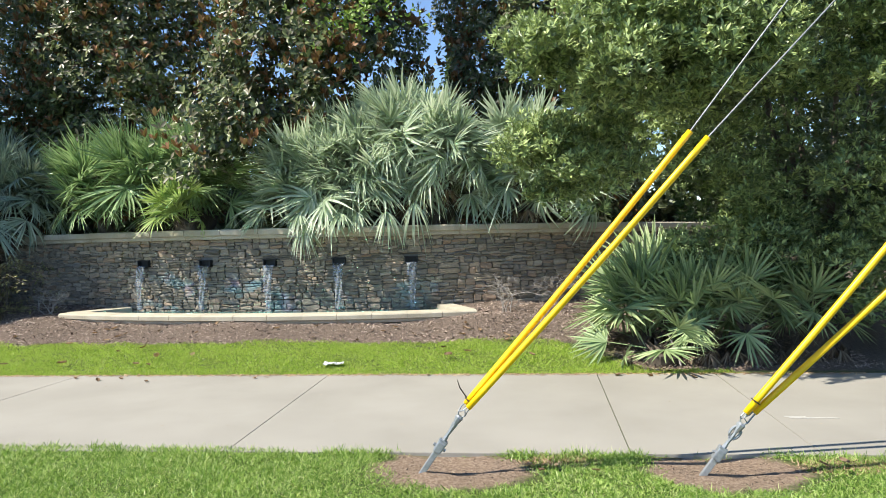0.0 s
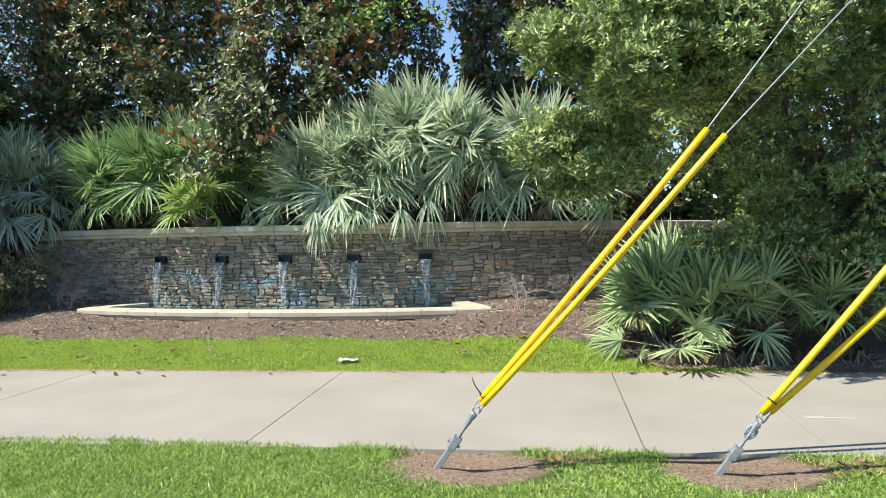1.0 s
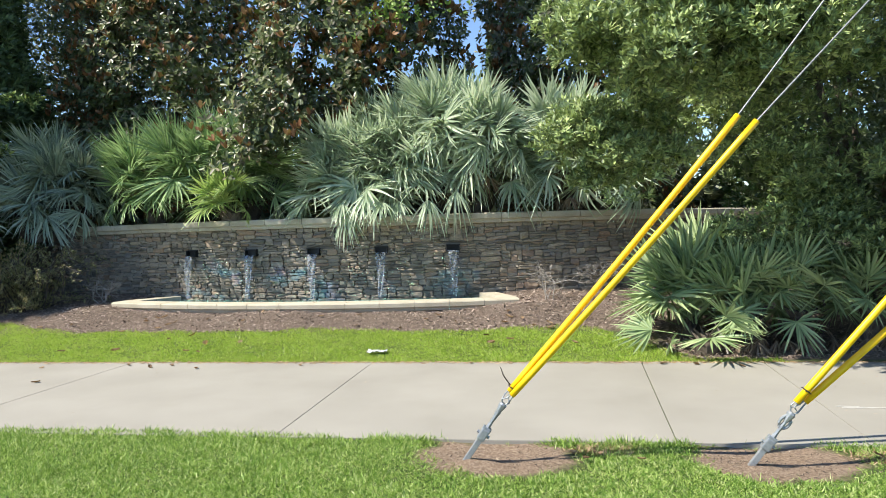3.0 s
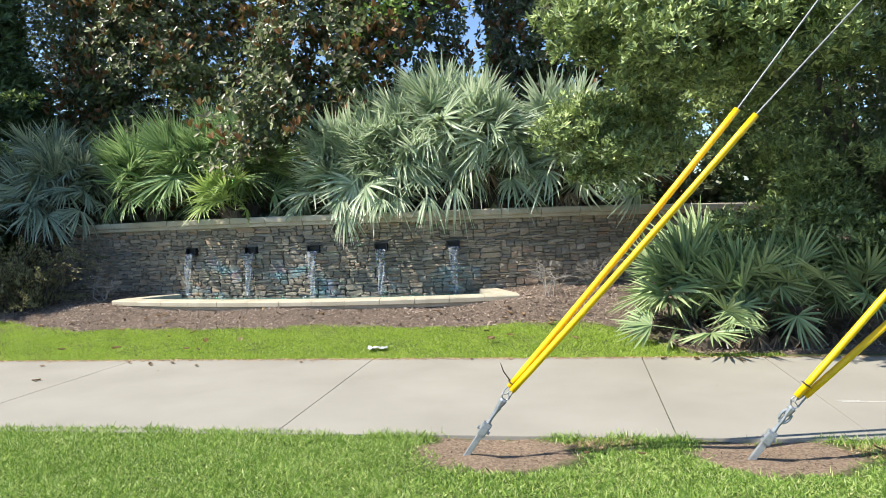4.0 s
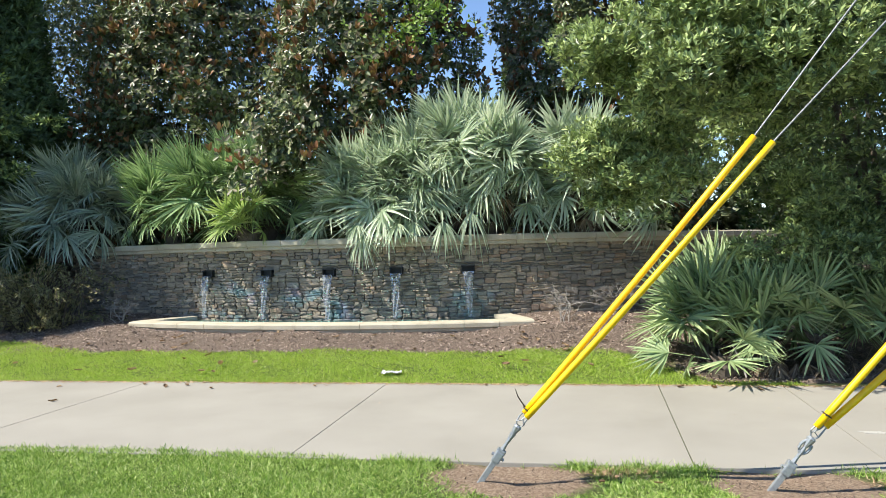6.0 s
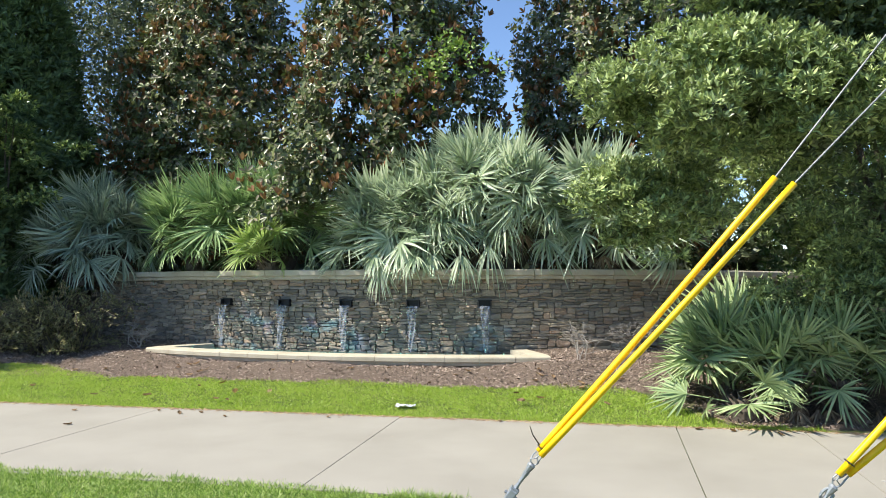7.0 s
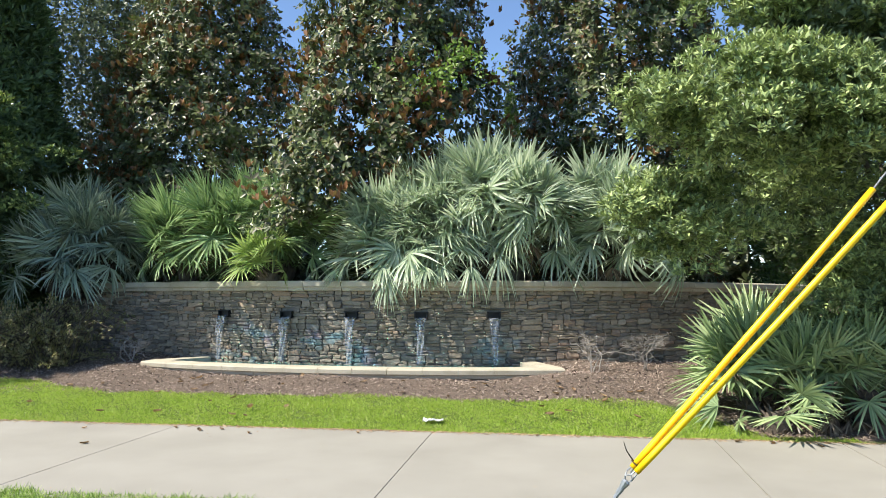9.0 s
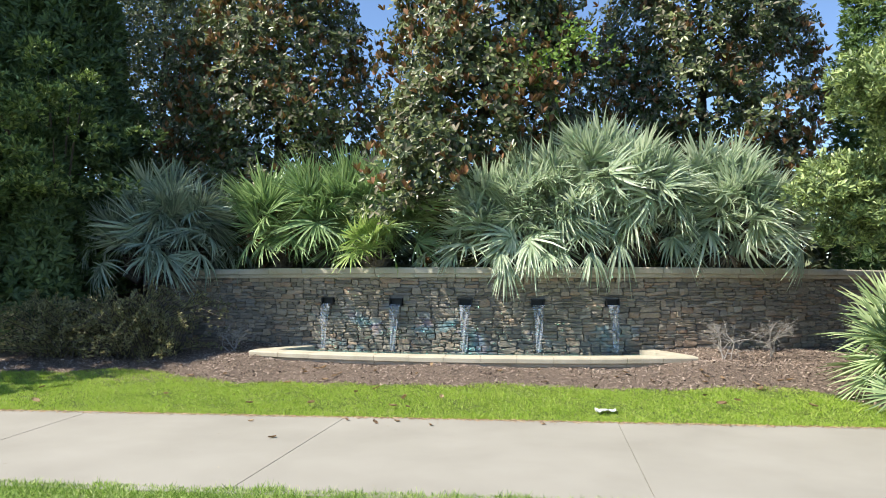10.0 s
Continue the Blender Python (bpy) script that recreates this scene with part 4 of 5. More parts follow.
def magnolia(x, y, profile, count, seed, label, holes=-0.45, extra=None):
    """profile: heights and half widths of the crown, from the ground up."""
    foot = Vector((x, y, float(height(x, y)) - 0.05))
    tree = thing("magnolia_tree", foot, label, "tree", "magnolia trees on the terrace")
    g = np.random.default_rng(seed)
    hs, rs = np.array(profile).T
    hs = hs - foot.z
    top = hs[-1]

    bm = bmesh.new()
    limbs(bm, (0, 0, 0), (0.1, 0, top - 0.4), lambda q: float(np.interp(q * top, hs, rs)) * 0.85, 40, g, 0.13)
    part("trunk", bm, MAT_BARK, tree)
    # boughs end on a lumpy shell; each carries a handful of leaf rosettes
    z = g.uniform(hs[0], top, count)
    z = z[g.uniform(0, 1, count) < np.interp(z, hs, rs) / rs.max()]
    n = len(z)
    a = g.uniform(0, 2 * math.pi, n)
    lump, gap = lumps(n, seed), lumps(n, seed + 50, 30)
    d = np.stack((np.cos(a), np.sin(a), z * 0.5), axis=1)
    r = np.interp(z, hs, rs) * (0.95 + 0.20 * lump(d * 1.7) + g.normal(0, 0.05, n)) * np.where(g.uniform(0, 1, n) < 0.3, g.uniform(0.35, 0.85, n), 1.0)
    ends = np.stack((np.cos(a) * r, np.sin(a) * r, z + 0.15 * np.sin(a * 5 + z * 3)), axis=1)
    outs = np.stack((np.cos(a), np.sin(a), np.full(n, 0.35)), axis=1)
    ok = (gap(ends * 0.8) > holes) & ((ends[:, 1] < 0.3) | (g.uniform(0, 1, n) < 0.33))
    ends, outs = ends[ok], outs[ok]
    if extra is not None:
        ends, outs = np.concatenate((ends, extra[0])), np.concatenate((outs, extra[1]))
    each = 7
    m = len(ends) * each
    tips = np.repeat(ends, each, axis=0) + g.normal(0, 0.14, (m, 3)) * (1, 1, 0.75)
    axes = np.repeat(outs, each, axis=0) + unit(m) * 0.55 + (0, 0, 0.15)
    young = np.repeat(g.uniform(0, 1, len(ends)) < 0.2, each) & (g.uniform(0, 1, m) < 0.75)
    v1, f1 = rosettes(tips[~young], axes[~young], 7, 0.118, 42, 112)
    v2, f2 = rosettes(tips[young] + axes[young] * 0.06, axes[young] * (0.6, 0.6, 1.0) + (0, 0, 0.8), 6, 0.135, 12, 48)
    leaf = np.where(g.uniform(0, 1, (~young).sum() * 7) < 0.24, 2, 0)
    idx = np.concatenate((np.repeat(leaf, 2), np.ones(len(f2), int)))
    part("crown", mesh_from("crown", np.concatenate((v1, v2)), np.concatenate((f1, f2 + len(v1))), [MAT_MAGNOLIA, MAT_RUST, MAT_OLIVE], idx), None, tree, "glossy dark leaves with rusty undersides")
    return tree


# the middle magnolia has low boughs that reach over the wall between the palms
n = 42
q = rng.normal(0, 1, (n, 3)) * (0.30, 0.20, 0.30) + (-1.05, -2.2, 1.6)
low_boughs = (q, np.tile((-0.2, -0.9, 0.35), (n, 1)))
magnolia(-2.42, 13.0, ((1.5, 0.8), (2.6, 1.1), (3.4, 1.6), (4.2, 1.8), (5.2, 1.65), (6.2, 1.42), (7.0, 1.15), (8.2, 0.9), (9.6, 0.55), (10.8, 0.1)), 3000, 61, "tall magnolia tree with rust-backed glossy leaves behind palms", -0.62, low_boughs)
magnolia(-6.55, 14.9, ((1.4, 1.5), (3.0, 2.0), (4.2, 2.0), (5.3, 1.85), (6.2, 1.6), (7.0, 1.3), (8.2, 0.85), (9.6, 0.5), (10.6, 0.1)), 2900, 62, "dark magnolia tree with brown-tipped glossy leaves", -0.75)
magnolia(1.95, 15.0, ((1.4, 1.6), (3.0, 1.95), (5.5, 2.0), (6.5, 1.9), (7.5, 1.6), (8.8, 0.8), (9.8, 0.1)), 2700, 63, "dense dark magnolia tree behind the silvery palms", -0.95)


def shrub_clumps(clumps, per_area, inner=0.1, below=-0.5):
    """Sprig tips over the upper faces of many rounded clumps, bare beneath."""
    ps, os_ = [], []
    for cx, cy, cz, rx, ry, rz in clumps:
        n = int(per_area * (rx * ry * rz) ** (2 / 3) * 12)
        d = unit(n)
        d = d[d[:, 2] > below - rng.uniform(0, 0.25, n)]
        n = len(d)
        r = np.where(rng.uniform(0, 1, n) < inner, rng.uniform(0.4, 0.9, n), rng.uniform(0.85, 1.1, n))
        ps.append(d * r[:, None] * (rx, ry, rz) + (cx, cy, cz))
        os_.append(d * (1, 1, 0.7) + (0, 0, 0.4))
    p, o = np.concatenate(ps), np.concatenate(os_)
    return p, o / np.linalg.norm(o, axis=1, keepdims=True)


def evergreen_shrub():
    """The big shrub that overhangs the bed and the pavement's edge."""
    foot = Vector((3.95, 8.35, float(height(3.95, 8.35))))
    s = thing("evergreen_shrub", foot, "large rounded evergreen shrub with narrow light green leaf tips", "shrub")
    g = np.random.default_rng(71)
    clumps = []
    # main body, set back from the pavement
    for k in range(620):
        a, z = g.uniform(0, 6.28), g.uniform(0.25, 6.2)
        share = z / 6.5
        reach = 2.75 * min(1.0, 0.46 + 1.1 * share) * (1 - max(0.0, share - 0.55) * 1.25)
        c, q = math.cos(a), math.sin(a)
        if q > 0.35 and k % 5:
            continue
        r = reach * g.uniform(0.68, 1.1)
        sz = g.uniform(0.12, 0.30)
        clumps.append((1.15 + c * r, 0.55 + q * r, z, sz * 1.1, sz * 1.1, sz * 0.8))
    # two bright lobes that lean out over the bed, with a notch between them
    for (cx, cy, cz), (rx, ry, rz), count in (((-2.45, -0.6, 2.08), (0.75, 0.42, 0.46), 50), ((-1.95, -1.5, 3.02), (1.22, 0.75, 0.54), 105), ((-0.1, -0.7, 3.5), (1.3, 0.8, 0.8), 60), ((-1.25, -1.1, 4.5), (1.3, 0.9, 0.75), 80), ((-0.2, -0.1, 1.1), (1.25, 0.3, 0.42), 36)):
        for k in range(count):
            d = Vector(g.normal(size=3)).normalized() * g.uniform(0.68, 1.06)
            sz = g.uniform(0.12, 0.30)
            clumps.append((cx + d.x * rx, cy + d.y * ry, cz + d.z * rz, sz * 1.1, sz * 1.1, sz * 0.8))
    p, o = shrub_clumps(clumps, 120, 0.08, -0.2)
    ok = ((p[:, 1] < 1.3) & (p[:, 0] < 2.4)) | (rng.uniform(0, 1, len(p)) < 0.12)
    p, o = p[ok], o[ok]
    v, f = rosettes(p, o + (0, 0, 0.5), 8, 0.074, 20, 85, SLIM * (1.25, 1, 1), SLIM_F)
    # core leaves get the darker copy, so shade is painted into them
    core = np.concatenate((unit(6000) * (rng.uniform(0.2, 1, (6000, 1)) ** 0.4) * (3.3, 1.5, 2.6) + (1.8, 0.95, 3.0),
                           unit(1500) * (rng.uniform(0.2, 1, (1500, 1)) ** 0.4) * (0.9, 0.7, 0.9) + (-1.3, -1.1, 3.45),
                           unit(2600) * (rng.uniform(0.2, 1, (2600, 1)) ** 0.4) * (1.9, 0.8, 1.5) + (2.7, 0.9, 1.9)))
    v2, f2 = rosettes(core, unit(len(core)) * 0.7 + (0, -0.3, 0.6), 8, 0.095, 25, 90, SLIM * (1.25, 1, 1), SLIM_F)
    in_core = np.zeros(len(f) + len(f2), int)
    in_core[len(f):] = 1
    part("crown", mesh_from("crown", np.concatenate((v, v2)), np.concatenate((f, f2 + len(v))), [MAT_SHRUB, MAT_SHRUB_SHADE], in_core), None, s)
    for k in range(7):
        bm = bmesh.new()
        a = g.uniform(0, 6.28)
        d = Vector((math.cos(a), math.sin(a), 0))
        o = Vector((1.0, 1.3, 0))
        tube(bm, [o + d * 0.1 - Vector((0, 0, 0.1)), o + d * 0.3 + Vector((0, 0, 1.2)), o + d * 0.6 + Vector((0, 0, 2.6)), o + d * 0.9 + Vector((0, 0, 4.0))], [0.06, 0.05, 0.035, 0.01], 7)
        part("stem", bm, MAT_BARK, s)


evergreen_shrub()


def broad_tree(name, place, label, mat, top, spread, low, count, per, size, seed, shape=SLIM, faces=SLIM_F, holes=-0.2, fill=0.35, profile=None, thick=0.12, rough=0.28, category="tree"):
    foot = Vector((*place, float(height(*place)) - 0.05))
    tree = thing(name, foot, label, category)
    g = np.random.default_rng(seed)
    radius = profile or (lambda s: spread * math.sqrt(max(0.02, 1 - (2 * s - 0.95) ** 2)))
    bm = bmesh.new()
    limbs(bm, (0, 0, 0), (0.2, 0, top - 1.0), lambda s: radius(s) * 0.8, 30, g, thick)
    part("trunk", bm, MAT_BARK, tree)
    tips, outs = crown_points(count, (0, 0), low, top, radius, seed, fill, rough, holes)
    v, f = rosettes(tips, outs + (0, 0, 0.4) + unit(len(tips)) * 0.5, per, size, 15, 95, shape, faces)
    part("crown", mesh_from("crown", v, f, mat), None, tree)
    return tree


cone = lambda r: (lambda s: r * (0.75 + 0.6 * s if s < 0.25 else 0.9 * (1 - ((s - 0.25) / 0.78) ** 1.5) + 0.03))
SPRAY = np.array([(0, 0, 0), (-0.13, 0.4, 0.02), (0.13, 0.4, 0.02), (0, 1.0, -0.02)])
broad_tree("oak_tree", (-10.6, 18.3), "airy small-leaved oak tree behind the terrace", MAT_OAK, 9.5, 3.2, 0.6, 17000, 6, 0.105, 81, SLIM * (1.9, 1, 1), SLIM_F, holes=-0.55, fill=0.12)
broad_tree("oak_tree", (10.8, 18.0), "dark small-leaved oak tree beyond the evergreen shrub", MAT_OAK, 9.5, 3.6, 0.2, 3600, 6, 0.3, 91, SLIM * (1.6, 1, 1), SLIM_F, holes=-0.9, fill=0.2)
broad_tree("cedar_tree", (-10.45, 13.7), "dark shaded columnar cedar tree at the wall's end", MAT_CONIFER, 8.4, 1.9, 0.0, 10000, 8, 0.17, 82, SPRAY, SLIM_F, -0.9, 0.5, cone(1.75), 0.12, 0.2)
broad_tree("cedar_tree", (-13.0, 14.8), "dark shaded columnar cedar tree at the wall's end", MAT_CONIFER, 9.0, 2.2, 0.0, 4000, 8, 0.26, 83, SPRAY, SLIM_F, -0.9, 0.5, cone(2.1))
broad_tree("cypress_tree", (5.6, 14.6), "sunlit green columnar cypress tree beyond the terrace", MAT_CYPRESS, 9.0, 1.2, 0.0, 6000, 7, 0.15, 84, SPRAY, SLIM_F, -1.0, 0.55, cone(1.25), 0.1, 0.14)
broad_tree("cypress_tree", (0.1, 24.0), "pale slender cypress tree far behind the magnolias", MAT_CYPRESS, 6.3, 0.8, 0.0, 1800, 6, 0.18, 85, SPRAY, SLIM_F, -1.0, 0.5, cone(0.6), 0.06, 0.14)
broad_tree("cedar_tree", (-9.75, 11.95), "young feathery cedar in the shade of taller trees", MAT_CONIFER, 3.5, 1.0, 0.0, 4200, 8, 0.16, 89, SPRAY, SLIM_F, -0.7, 0.4, cone(1.05), 0.06, 0.4)
# two unseen trees beyond the left edge, set there for the shade they cast
broad_tree("cedar_tree", (-13.9, 8.6), "tall open cedar tree out of view that shades the wall's end", MAT_CONIFER, 12.6, 2.0, 1.2, 2300, 7, 0.30, 90, SPRAY * (1.5, 1, 1), SLIM_F, -0.12, 0.2, cone(2.2), 0.16, 0.3)
broad_tree("oak_tree", (-15.2, 11.9), "tall dense oak tree out of view that shades the terrace's end", MAT_OAK, 15.0, 2.6, 2.5, 3600, 7, 0.36, 92, SLIM * (1.8, 1, 1), SLIM_F, holes=-0.6, fill=0.3)


def leafy_shrub(x, y, label):
    """An open shrub: thin leaning stems that carry uneven boughs of small leaves."""
    foot = Vector((x, y, float(height(x, y)) - 0.05))
    s = thing("leafy_shrub", foot, label, "shrub")
    g = np.random.default_rng(86)
    clumps = []
    for k in range(9):
        a = g.uniform(0, 6.28)
        end = Vector((math.cos(a) * g.uniform(0.3, 1.25) + 0.2, math.sin(a) * 0.6 - 1.1, g.uniform(2.7, 4.5)))
        bm = bmesh.new()
        tube(bm, [Vector((math.cos(a) * 0.08, math.sin(a) * 0.08, 0)), Vector((end.x * 0.25, end.y * 0.2, end.z * 0.5)), Vector((end.x * 0.7, end.y * 0.7, end.z * 0.85)), end], [0.03, 0.024, 0.016, 0.005], 6)
        part("stem", bm, MAT_BARK, s)
        for j in range(6):
            q = end + Vector((g.normal(0, 0.34), g.normal(0, 0.2), g.normal(-0.25, 0.3)))
            sz = g.uniform(0.12, 0.27)
            clumps.append((q.x, q.y, q.z, sz * 1.4, sz, sz * 0.6))
    p, o = shrub_clumps(clumps, 85)
    v, f = whorls(p, o, 6, 0.10, 0.95, SLIM * (1.5, 1, 1), SLIM_F)
    part("crown", mesh_from("crown", v, f, MAT_SHADELEAF), None, s)


leafy_shrub(-9.75, 12.35, "tall open shaded shrub with light green leaf tips")


def spreading_shrub(x, y, wide, tall, seed, label):
    """A low shrub of arching twigs set with small leaves."""
    s = thing("brownish_shrub", (x, y, float(height(x, y)) - 0.02), label, "shrub", "brownish shrubs before the wall")
    g = np.random.default_rng(seed)
    bm = bmesh.new()
    tips, outs = [], []
    for k in range(190):
        a = g.uniform(0, 6.28)
        reach = wide * g.uniform(0.25, 1.3)
        rise = tall * g.uniform(0.15, 1.25) * (1.12 - 0.45 * reach / (1.3 * wide))
        o = Vector((g.normal(0, 0.22) * wide, g.normal(0, 0.12) * wide, 0))
        d = Vector((math.cos(a), math.sin(a) * 0.75, 0))
        pts = [o, o + d * reach * 0.3 + Vector((0, 0, rise * 0.75)), o + d * reach * 0.7 + Vector((0, 0, rise)), o + d * reach * 1.05 + Vector((0, 0, rise * 0.82))]
        tube(bm, pts, [0.010, 0.007, 0.004, 0.002], 4)
        for j in range(26):
            q = 0.1 + 2.9 * g.uniform(0, 1) ** 1.15
            i = min(2, int(q))
            c = pts[i].lerp(pts[i + 1], q - i)
            tips.append(tuple(c + Vector(g.normal(0, 0.025, 3))))
            outs.append(tuple((pts[i + 1] - pts[i]).normalized() * 0.8 + Vector((0, 0, 0.5))))
    part("branchwork", bm, MAT_BARK, s)
    v, f = whorls(np.array(tips), np.array(outs), 5, 0.052, 0.8, SLIM * (1.2, 1, 1), SLIM_F)
    part("crown", mesh_from("crown", v, f, MAT_LOROPETALUM), None, s)


spreading_shrub(-7.6, 10.95, 1.15, 0.92, 87, "low spreading brownish green shrub in front of the wall")
spreading_shrub(-8.9, 11.05, 1.0, 0.80, 88, "low arching brownish green shrub in the trees' shade")

# dark hedge that closes the view under the tree crowns
hx = rng.uniform(-22, 15, 5000)
hz = rng.uniform(0, 1, 5000) ** 1.4
q = np.stack((hx, 21.5 + rng.normal(0, 0.7, 5000), 1.4 + hz * (2.0 + 0.5 * np.sin(hx * 1.1) + 0.3 * np.sin(hx * 2.9))), axis=1)
v, f = whorls(q, np.tile((0.0, -0.8, 0.4), (len(q), 1)), 5, 0.40, 0.9, SLIM * (1.9, 1, 1), SLIM_F)
hedge = new("far_hedge", mesh_from("far_hedge", v, f, MAT_OAK))
tagged(hedge, "dark green hedge far behind the trees", "hedge", kind="stuff")

# sunlit vine that climbs the middle magnolia
n = 120
q = rng.normal(0, 1, (n, 3)) * (0.40, 0.10, 0.24) + (0, 0, 0.0)
q[:, 2] += 0.18 * np.sin(q[:, 0] * 4.0)
d = np.tile((0.1, -0.9, 0.2), (n, 1))
v, f = rosettes(q, d, 4, 0.085, 30, 100)
vine = thing("climbing_vine", (-1.32, 11.2, 4.85), "sunlit yellow-green vine climbing the magnolia", "vine")
part("vine_leaves", mesh_from("vine_leaves", v, f, MAT_VINE), None, vine)
bm = bmesh.new()
tube(bm, [(-0.3, 1.4, -3.0), (-0.1, 0.6, -1.2), (0, 0.05, 0.0), (0.1, 0.0, 0.6)], [0.02, 0.016, 0.012, 0.004], 6)
part("vine_stem", bm, MAT_BARK, vine)


# ---- bare shrubs by the wall ----
def bare_shrub(x, y, tall, seed, label):
    s = thing("bare_shrub", (x, y, float(height(x, y))), label, "shrub", "leafless shrubs")
    g = np.random.default_rng(seed)
    bm = bmesh.new()

    def grow(o, d, ln, r, depth):
        mid = o + d * ln * 0.5 + Vector((g.normal(0, 0.1), g.normal(0, 0.06), g.normal(0, 0.06))) * ln
        end = o + d * ln
        tube(bm, [o, mid, end], [r, r * 0.85, r * 0.65], 5)
        if depth:
            for _ in range(g.integers(2, 4)):
                nd_ = (d + Vector((g.normal(0, 0.95), g.normal(0, 0.45), g.normal(0.05, 0.5)))).normalized()
                grow(end if g.random() < 0.6 else mid, nd_, ln * g.uniform(0.55, 0.8), r * 0.62, depth - 1)

    for k in range(4):
        grow(Vector((g.normal(0, 0.03), g.normal(0, 0.02), -0.02)), Vector((g.normal(0, 0.35), g.normal(0, 0.2), 1)).normalized(), tall * 0.34, 0.009, 5)
    part("branchwork", bm, MAT_TWIG, s)


bare_shrub(0.78, 10.25, 0.80, 3, "leafless pale grey twiggy shrub against the wall")
bare_shrub(1.55, 10.6, 0.75, 5, "leafless pale grey twiggy shrub against the wall")
bare_shrub(-6.25, 11.1, 0.75, 8, "leafless pale grey twiggy shrub against the wall")

# ---- litter and fallen leaves ----
g = np.random.default_rng(90)
bm = bmesh.new()
bmesh.ops.create_grid(bm, x_segments=14, y_segments=6, size=0.5)
for q in bm.verts:
    q.co = Vector((q.co.x * 0.22, q.co.y * 0.11, 0.012 + 0.02 * noise.noise(q.co * 9) + 0.015 * noise.noise(q.co * 21)))
bmesh.ops.solidify(bm, geom=bm.faces[:], thickness=0.003)
paper = thing("paper_scrap", (-1.28, 7.94, float(height(-1.28, 7.94)) + 0.03), "crumpled white paper scrap lying on the grass", "litter")
part("sheet", bm, MAT_PAPER, paper)


def fallen_leaf(x, y, z, size, k):
    bm = bmesh.new()
    rows = [(-0.5, 0.04), (-0.3, 0.3), (0.0, 0.42), (0.3, 0.28), (0.5, 0.03)]
    prev = None
    for q, w in rows:
        cur = [bm.verts.new((q * size, s * w * size * 0.75, size * (0.16 * abs(s) + 0.22 * q * q + 0.03))) for s in (-1, 0, 1)]
        if prev:
            for i in (0, 1):
                bm.faces.new((prev[i], prev[i + 1], cur[i + 1], cur[i]))
        prev = cur
    bmesh.ops.solidify(bm, geom=bm.faces[:], thickness=0.002)
    me = bpy.data.meshes.new("fallen_leaf")
    bm.to_mesh(me)
    bm.free()
    me.materials.append(MAT_DRY)
    ob = new("fallen_leaf", me)
    ob.matrix_world = pose(x, y, z, g.normal(0, 12), g.normal(0, 12), g.uniform(0, 360))
    return tagged(ob, "curled dry brown fallen leaf", "leaf", "fallen leaves")


SPOTS = [(-3.44, 7.47), (-3.65, 7.40), (-3.95, 7.52), (-3.1, 7.3), (-4.5, 6.75), (-2.0, 7.38), (-0.2, 7.36), (2.0, 7.15), (2.4, 7.05), (1.7, 7.2), (-4.9, 7.45)]
for k, (x, y) in enumerate(SPOTS):
    fallen_leaf(x, y, 0.003, g.uniform(0.05, 0.085), k)
for k in range(15):
    x = g.uniform(-8, 1.5)
    v_ = g.uniform(7.6, 8.6)
    y = (v_ - x * V[0]) / V[1]
    fallen_leaf(x, y, float(height(x, y)) + 0.05, g.uniform(0.07, 0.12), k)
for k in range(34):
    x = g.uniform(-7, 2.8)
    v_ = g.uniform(8.9, 9.6)
    y = (v_ - x * V[0]) / V[1]
    fallen_leaf(x, y, float(height(x, y)) + 0.02, g.uniform(0.06, 0.10), k)
for x, y in ((0.62, 4.42), (0.72, 4.50), (0.95, 4.40), (0.55, 4.52), (2.35, 4.45), (2.5, 4.5), (2.45, 4.35), (2.7, 4.4)):
    fallen_leaf(x, y, float(height(x, y)) + 0.035, g.uniform(0.04, 0.07), 0)


stick = thing("fallen_stick", (2.42, 7.62, 0.0), "pale dry stick leaning among the low palms", "stick")
bm = bmesh.new()
tube(bm, [(0.02, -0.02, 0.01), (-0.01, 0.02, 0.15), (-0.09, 0.08, 0.34)], [0.010, 0.009, 0.005], 6)
part("twig", bm, MAT_TWIG, stick)

# ---- stones of the wall ----
def stone_mesh(g, name):
    """One rough-faced stone, a unit wide and high, that faces -y."""
    ring = []
    for x, z in ((0.5, 0.28), (0.40, 0.5), (-0.40, 0.5), (-0.5, 0.28), (-0.5, -0.28), (-0.40, -0.5), (0.40, -0.5), (0.5, -0.28)):
        ring.append((x * g.uniform(0.95, 1.02) + g.normal(0, 0.03), z * g.uniform(0.92, 1.12) + g.normal(0, 0.085)))
    tilt, tip = g.normal(0, 0.007), g.normal(0, 0.006)
    vs = [(x, 0.07, z) for x, z in ring]
    vs += [(x, 0.0 + tilt * x - 0.004, z) for x, z in ring]
    vs += [(x * 0.93, -0.014 + tilt * x * 2 + tip * z * 2 + g.normal(0, 0.004), z * 0.84) for x, z in ring]
    vs += [(g.normal(0, 0.1), -0.02 + g.normal(0, 0.004), g.normal(0, 0.1))]
    f4 = [(k, (k + 1) % 8, 8 + (k + 1) % 8, 8 + k) for k in range(8)] + [(8 + k, 8 + (k + 1) % 8, 16 + (k + 1) % 8, 16 + k) for k in range(8)]
    f3 = [(16 + k, 16 + (k + 1) % 8, 24) for k in range(8)]
    return vs, f4, f3


g = np.random.default_rng(17)
cells = []


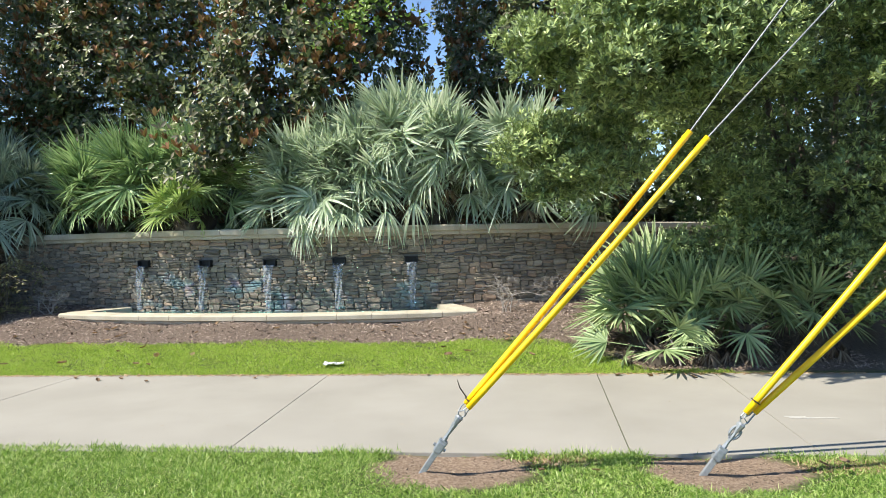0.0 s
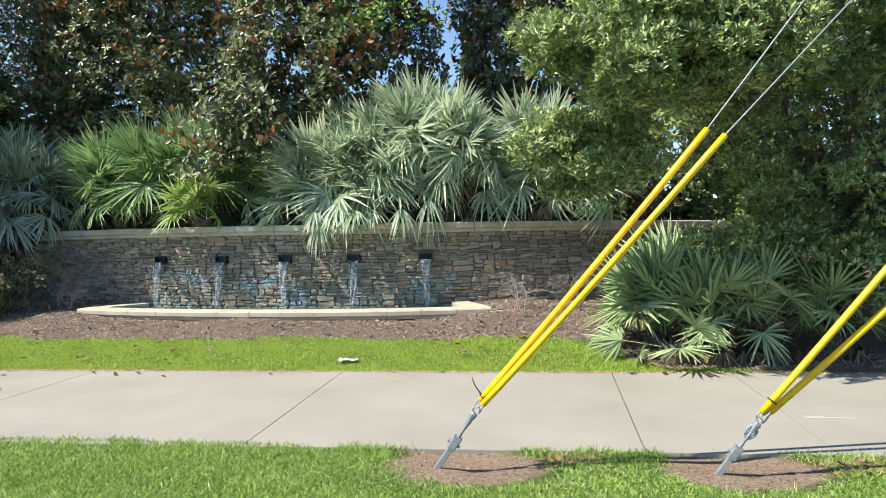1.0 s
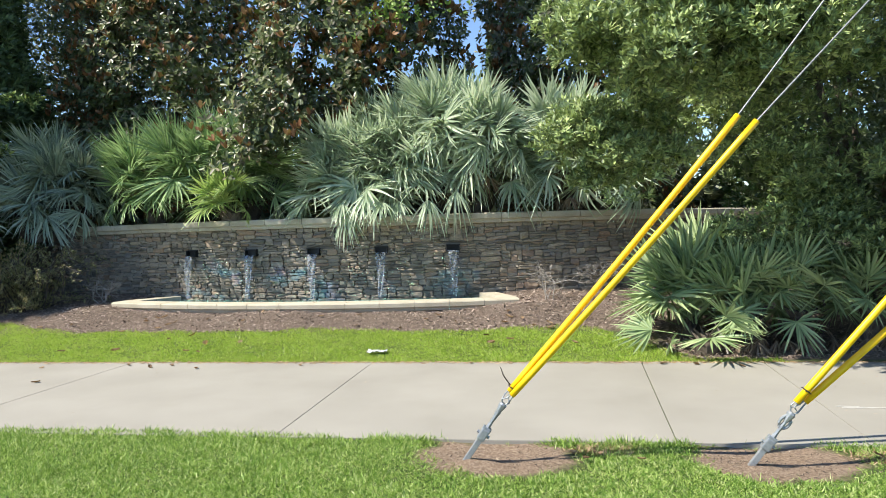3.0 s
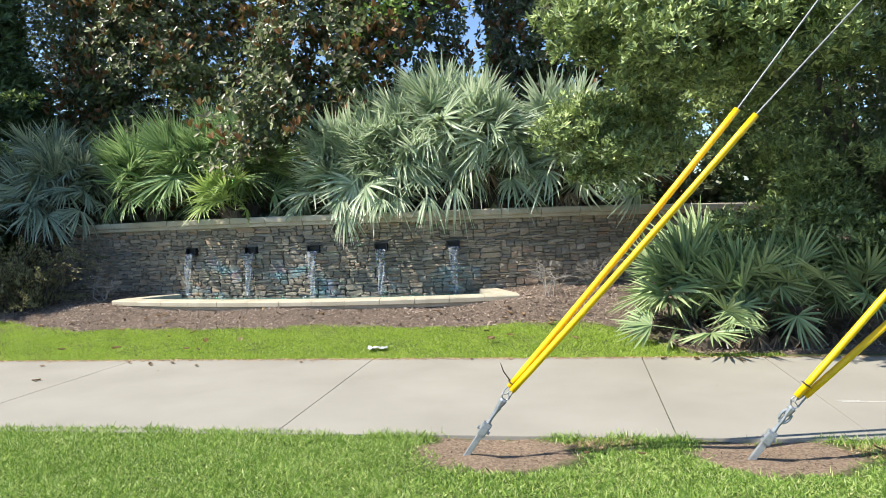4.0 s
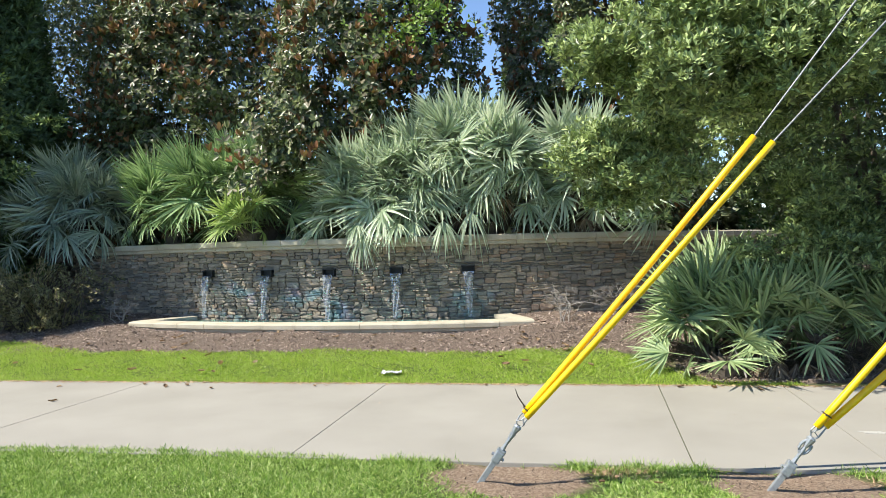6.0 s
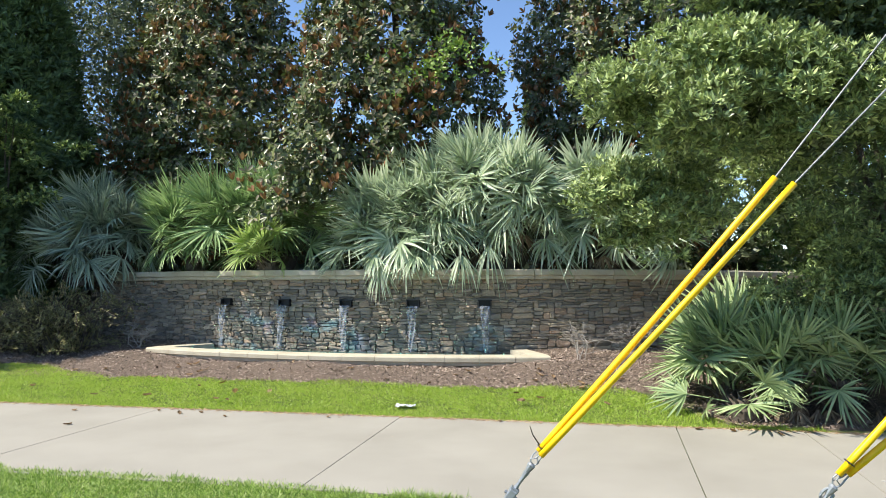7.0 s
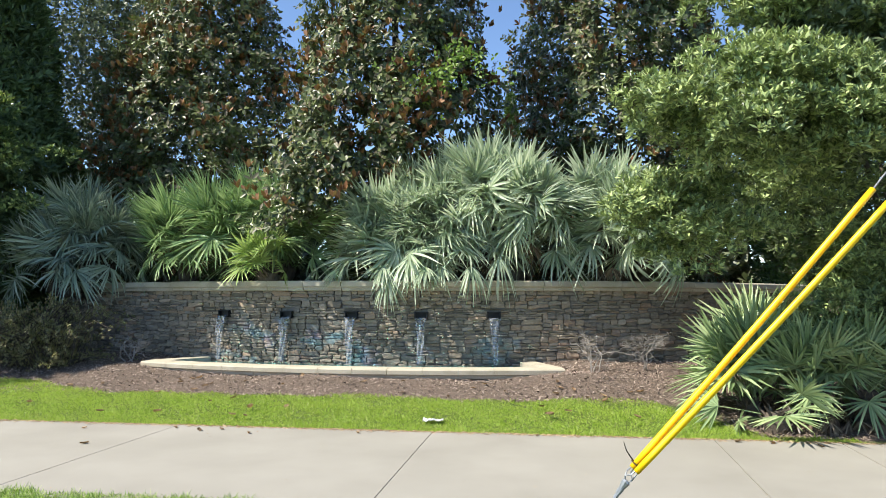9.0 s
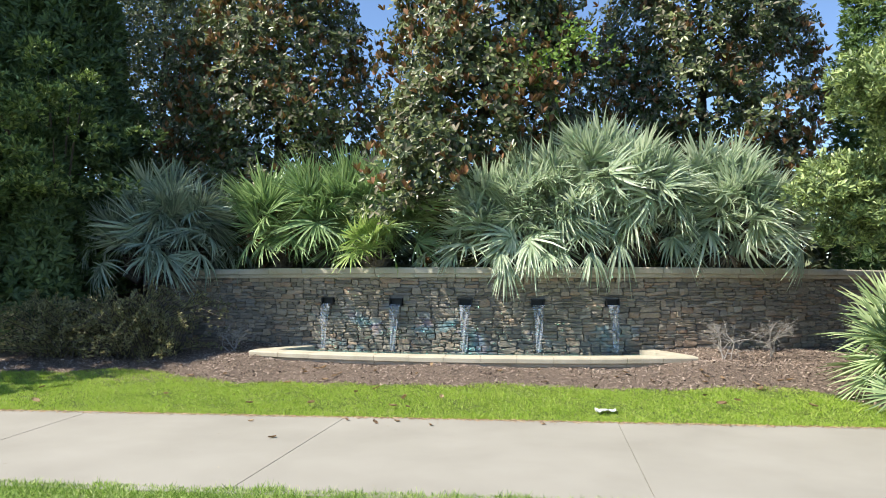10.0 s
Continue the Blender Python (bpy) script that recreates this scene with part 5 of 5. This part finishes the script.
def lay_course(x0, x1, z0, z1):
    """One band of stonework: short stretches of one, two or three thin layers, each cut into stones."""
    x = x0
    while x < x1 - 0.02:
        w = min(g.uniform(0.12, 0.46), x1 - x)
        if x1 - x - w < 0.1:
            w = x1 - x
        layers = 1 if z1 - z0 < 0.12 and w < 0.26 and g.random() < 0.4 else int(g.choice((2, 3, 3) if z1 - z0 > 0.12 else (2, 2, 3)))
        cuts = np.cumsum(g.uniform(0.6, 1.4, layers))
        levels = [z0] + list(z0 + (z1 - z0) * cuts / cuts[-1])
        for lo, hi in zip(levels, levels[1:]):
            stones = max(1, int(round(w / g.uniform(0.10, 0.26))))
            parts = np.cumsum(g.uniform(0.6, 1.4, stones))
            marks = [x] + list(x + w * parts / parts[-1])
            cells.extend((p0, p1, lo, hi) for p0, p1 in zip(marks, marks[1:]))
        x += w


span0, span1 = (A_LEFT + 0.002) * RW, (A_RIGHT - 0.002) * RW
level = 0.14
while level < 1.39:
    rise = min(g.uniform(0.08, 0.165), 1.395 - level)
    if 1.395 - level - rise < 0.06:
        rise = 1.395 - level
    lay_course(span0, span1, level, level + rise)
    level += rise
trimmed = []
for x0, x1, z0, z1 in cells:
    for a in SPOUT_A:
        if z1 > 0.965 and z0 < 1.08 and x1 > a * RW - 0.1 and x0 < a * RW + 0.1:
            trimmed += [c for c in ((x0, a * RW - 0.1, z0, z1), (a * RW + 0.1, x1, z0, z1)) if c[1] - c[0] > 0.03]
            break
    else:
        trimmed.append((x0, x1, z0, z1))
cells = trimmed
variants = [stone_mesh(g, "stone") for _ in range(24)]
shared = [mesh_from("stone", v_, [np.array(f4), np.array(f3)], MAT_STONE, shade=False) for v_, f4, f3 in variants]
near = sorted((c for c in cells), key=lambda c: abs((c[0] + c[1]) / 2 - (-0.105 * RW)))[:300]
near = set(near)
rest_v, rest_4, rest_3, count = [], [], [], 0
for c in cells:
    x0, x1, z0, z1 = c
    a = (x0 + x1) / 2 / RW
    size = (x1 - x0 - 0.003, g.uniform(0.6, 1.0), z1 - z0 - 0.003)
    m = Matrix.Translation(arc(a, RW + g.uniform(-0.010, 0.004), (z0 + z1) / 2)) @ Matrix.Rotation(a, 4, "Z") @ Matrix.Rotation(g.normal(0, 0.06), 4, "Y") @ Matrix.Diagonal((size[0], size[1], size[2], 1))
    pick_ = int(g.integers(0, len(variants)))
    if c in near:
        ob = new("stone", shared[pick_])
        ob.parent = wall
        ob.matrix_basis = Matrix.Translation(-wall.location) @ m
    else:
        v_, f4, f3 = variants[pick_]
        rest_v += [tuple(m @ Vector(q) - wall.location) for q in v_]
        rest_4 += [tuple(i + count for i in q) for q in f4]
        rest_3 += [tuple(i + count for i in q) for q in f3]
        count += len(v_)
rest = part("stonework", mesh_from("stonework", rest_v, [np.array(rest_4), np.array(rest_3)], MAT_STONE, shade=False), None, wall, "stacked ledge stone")
tagged(rest, kind="stuff")
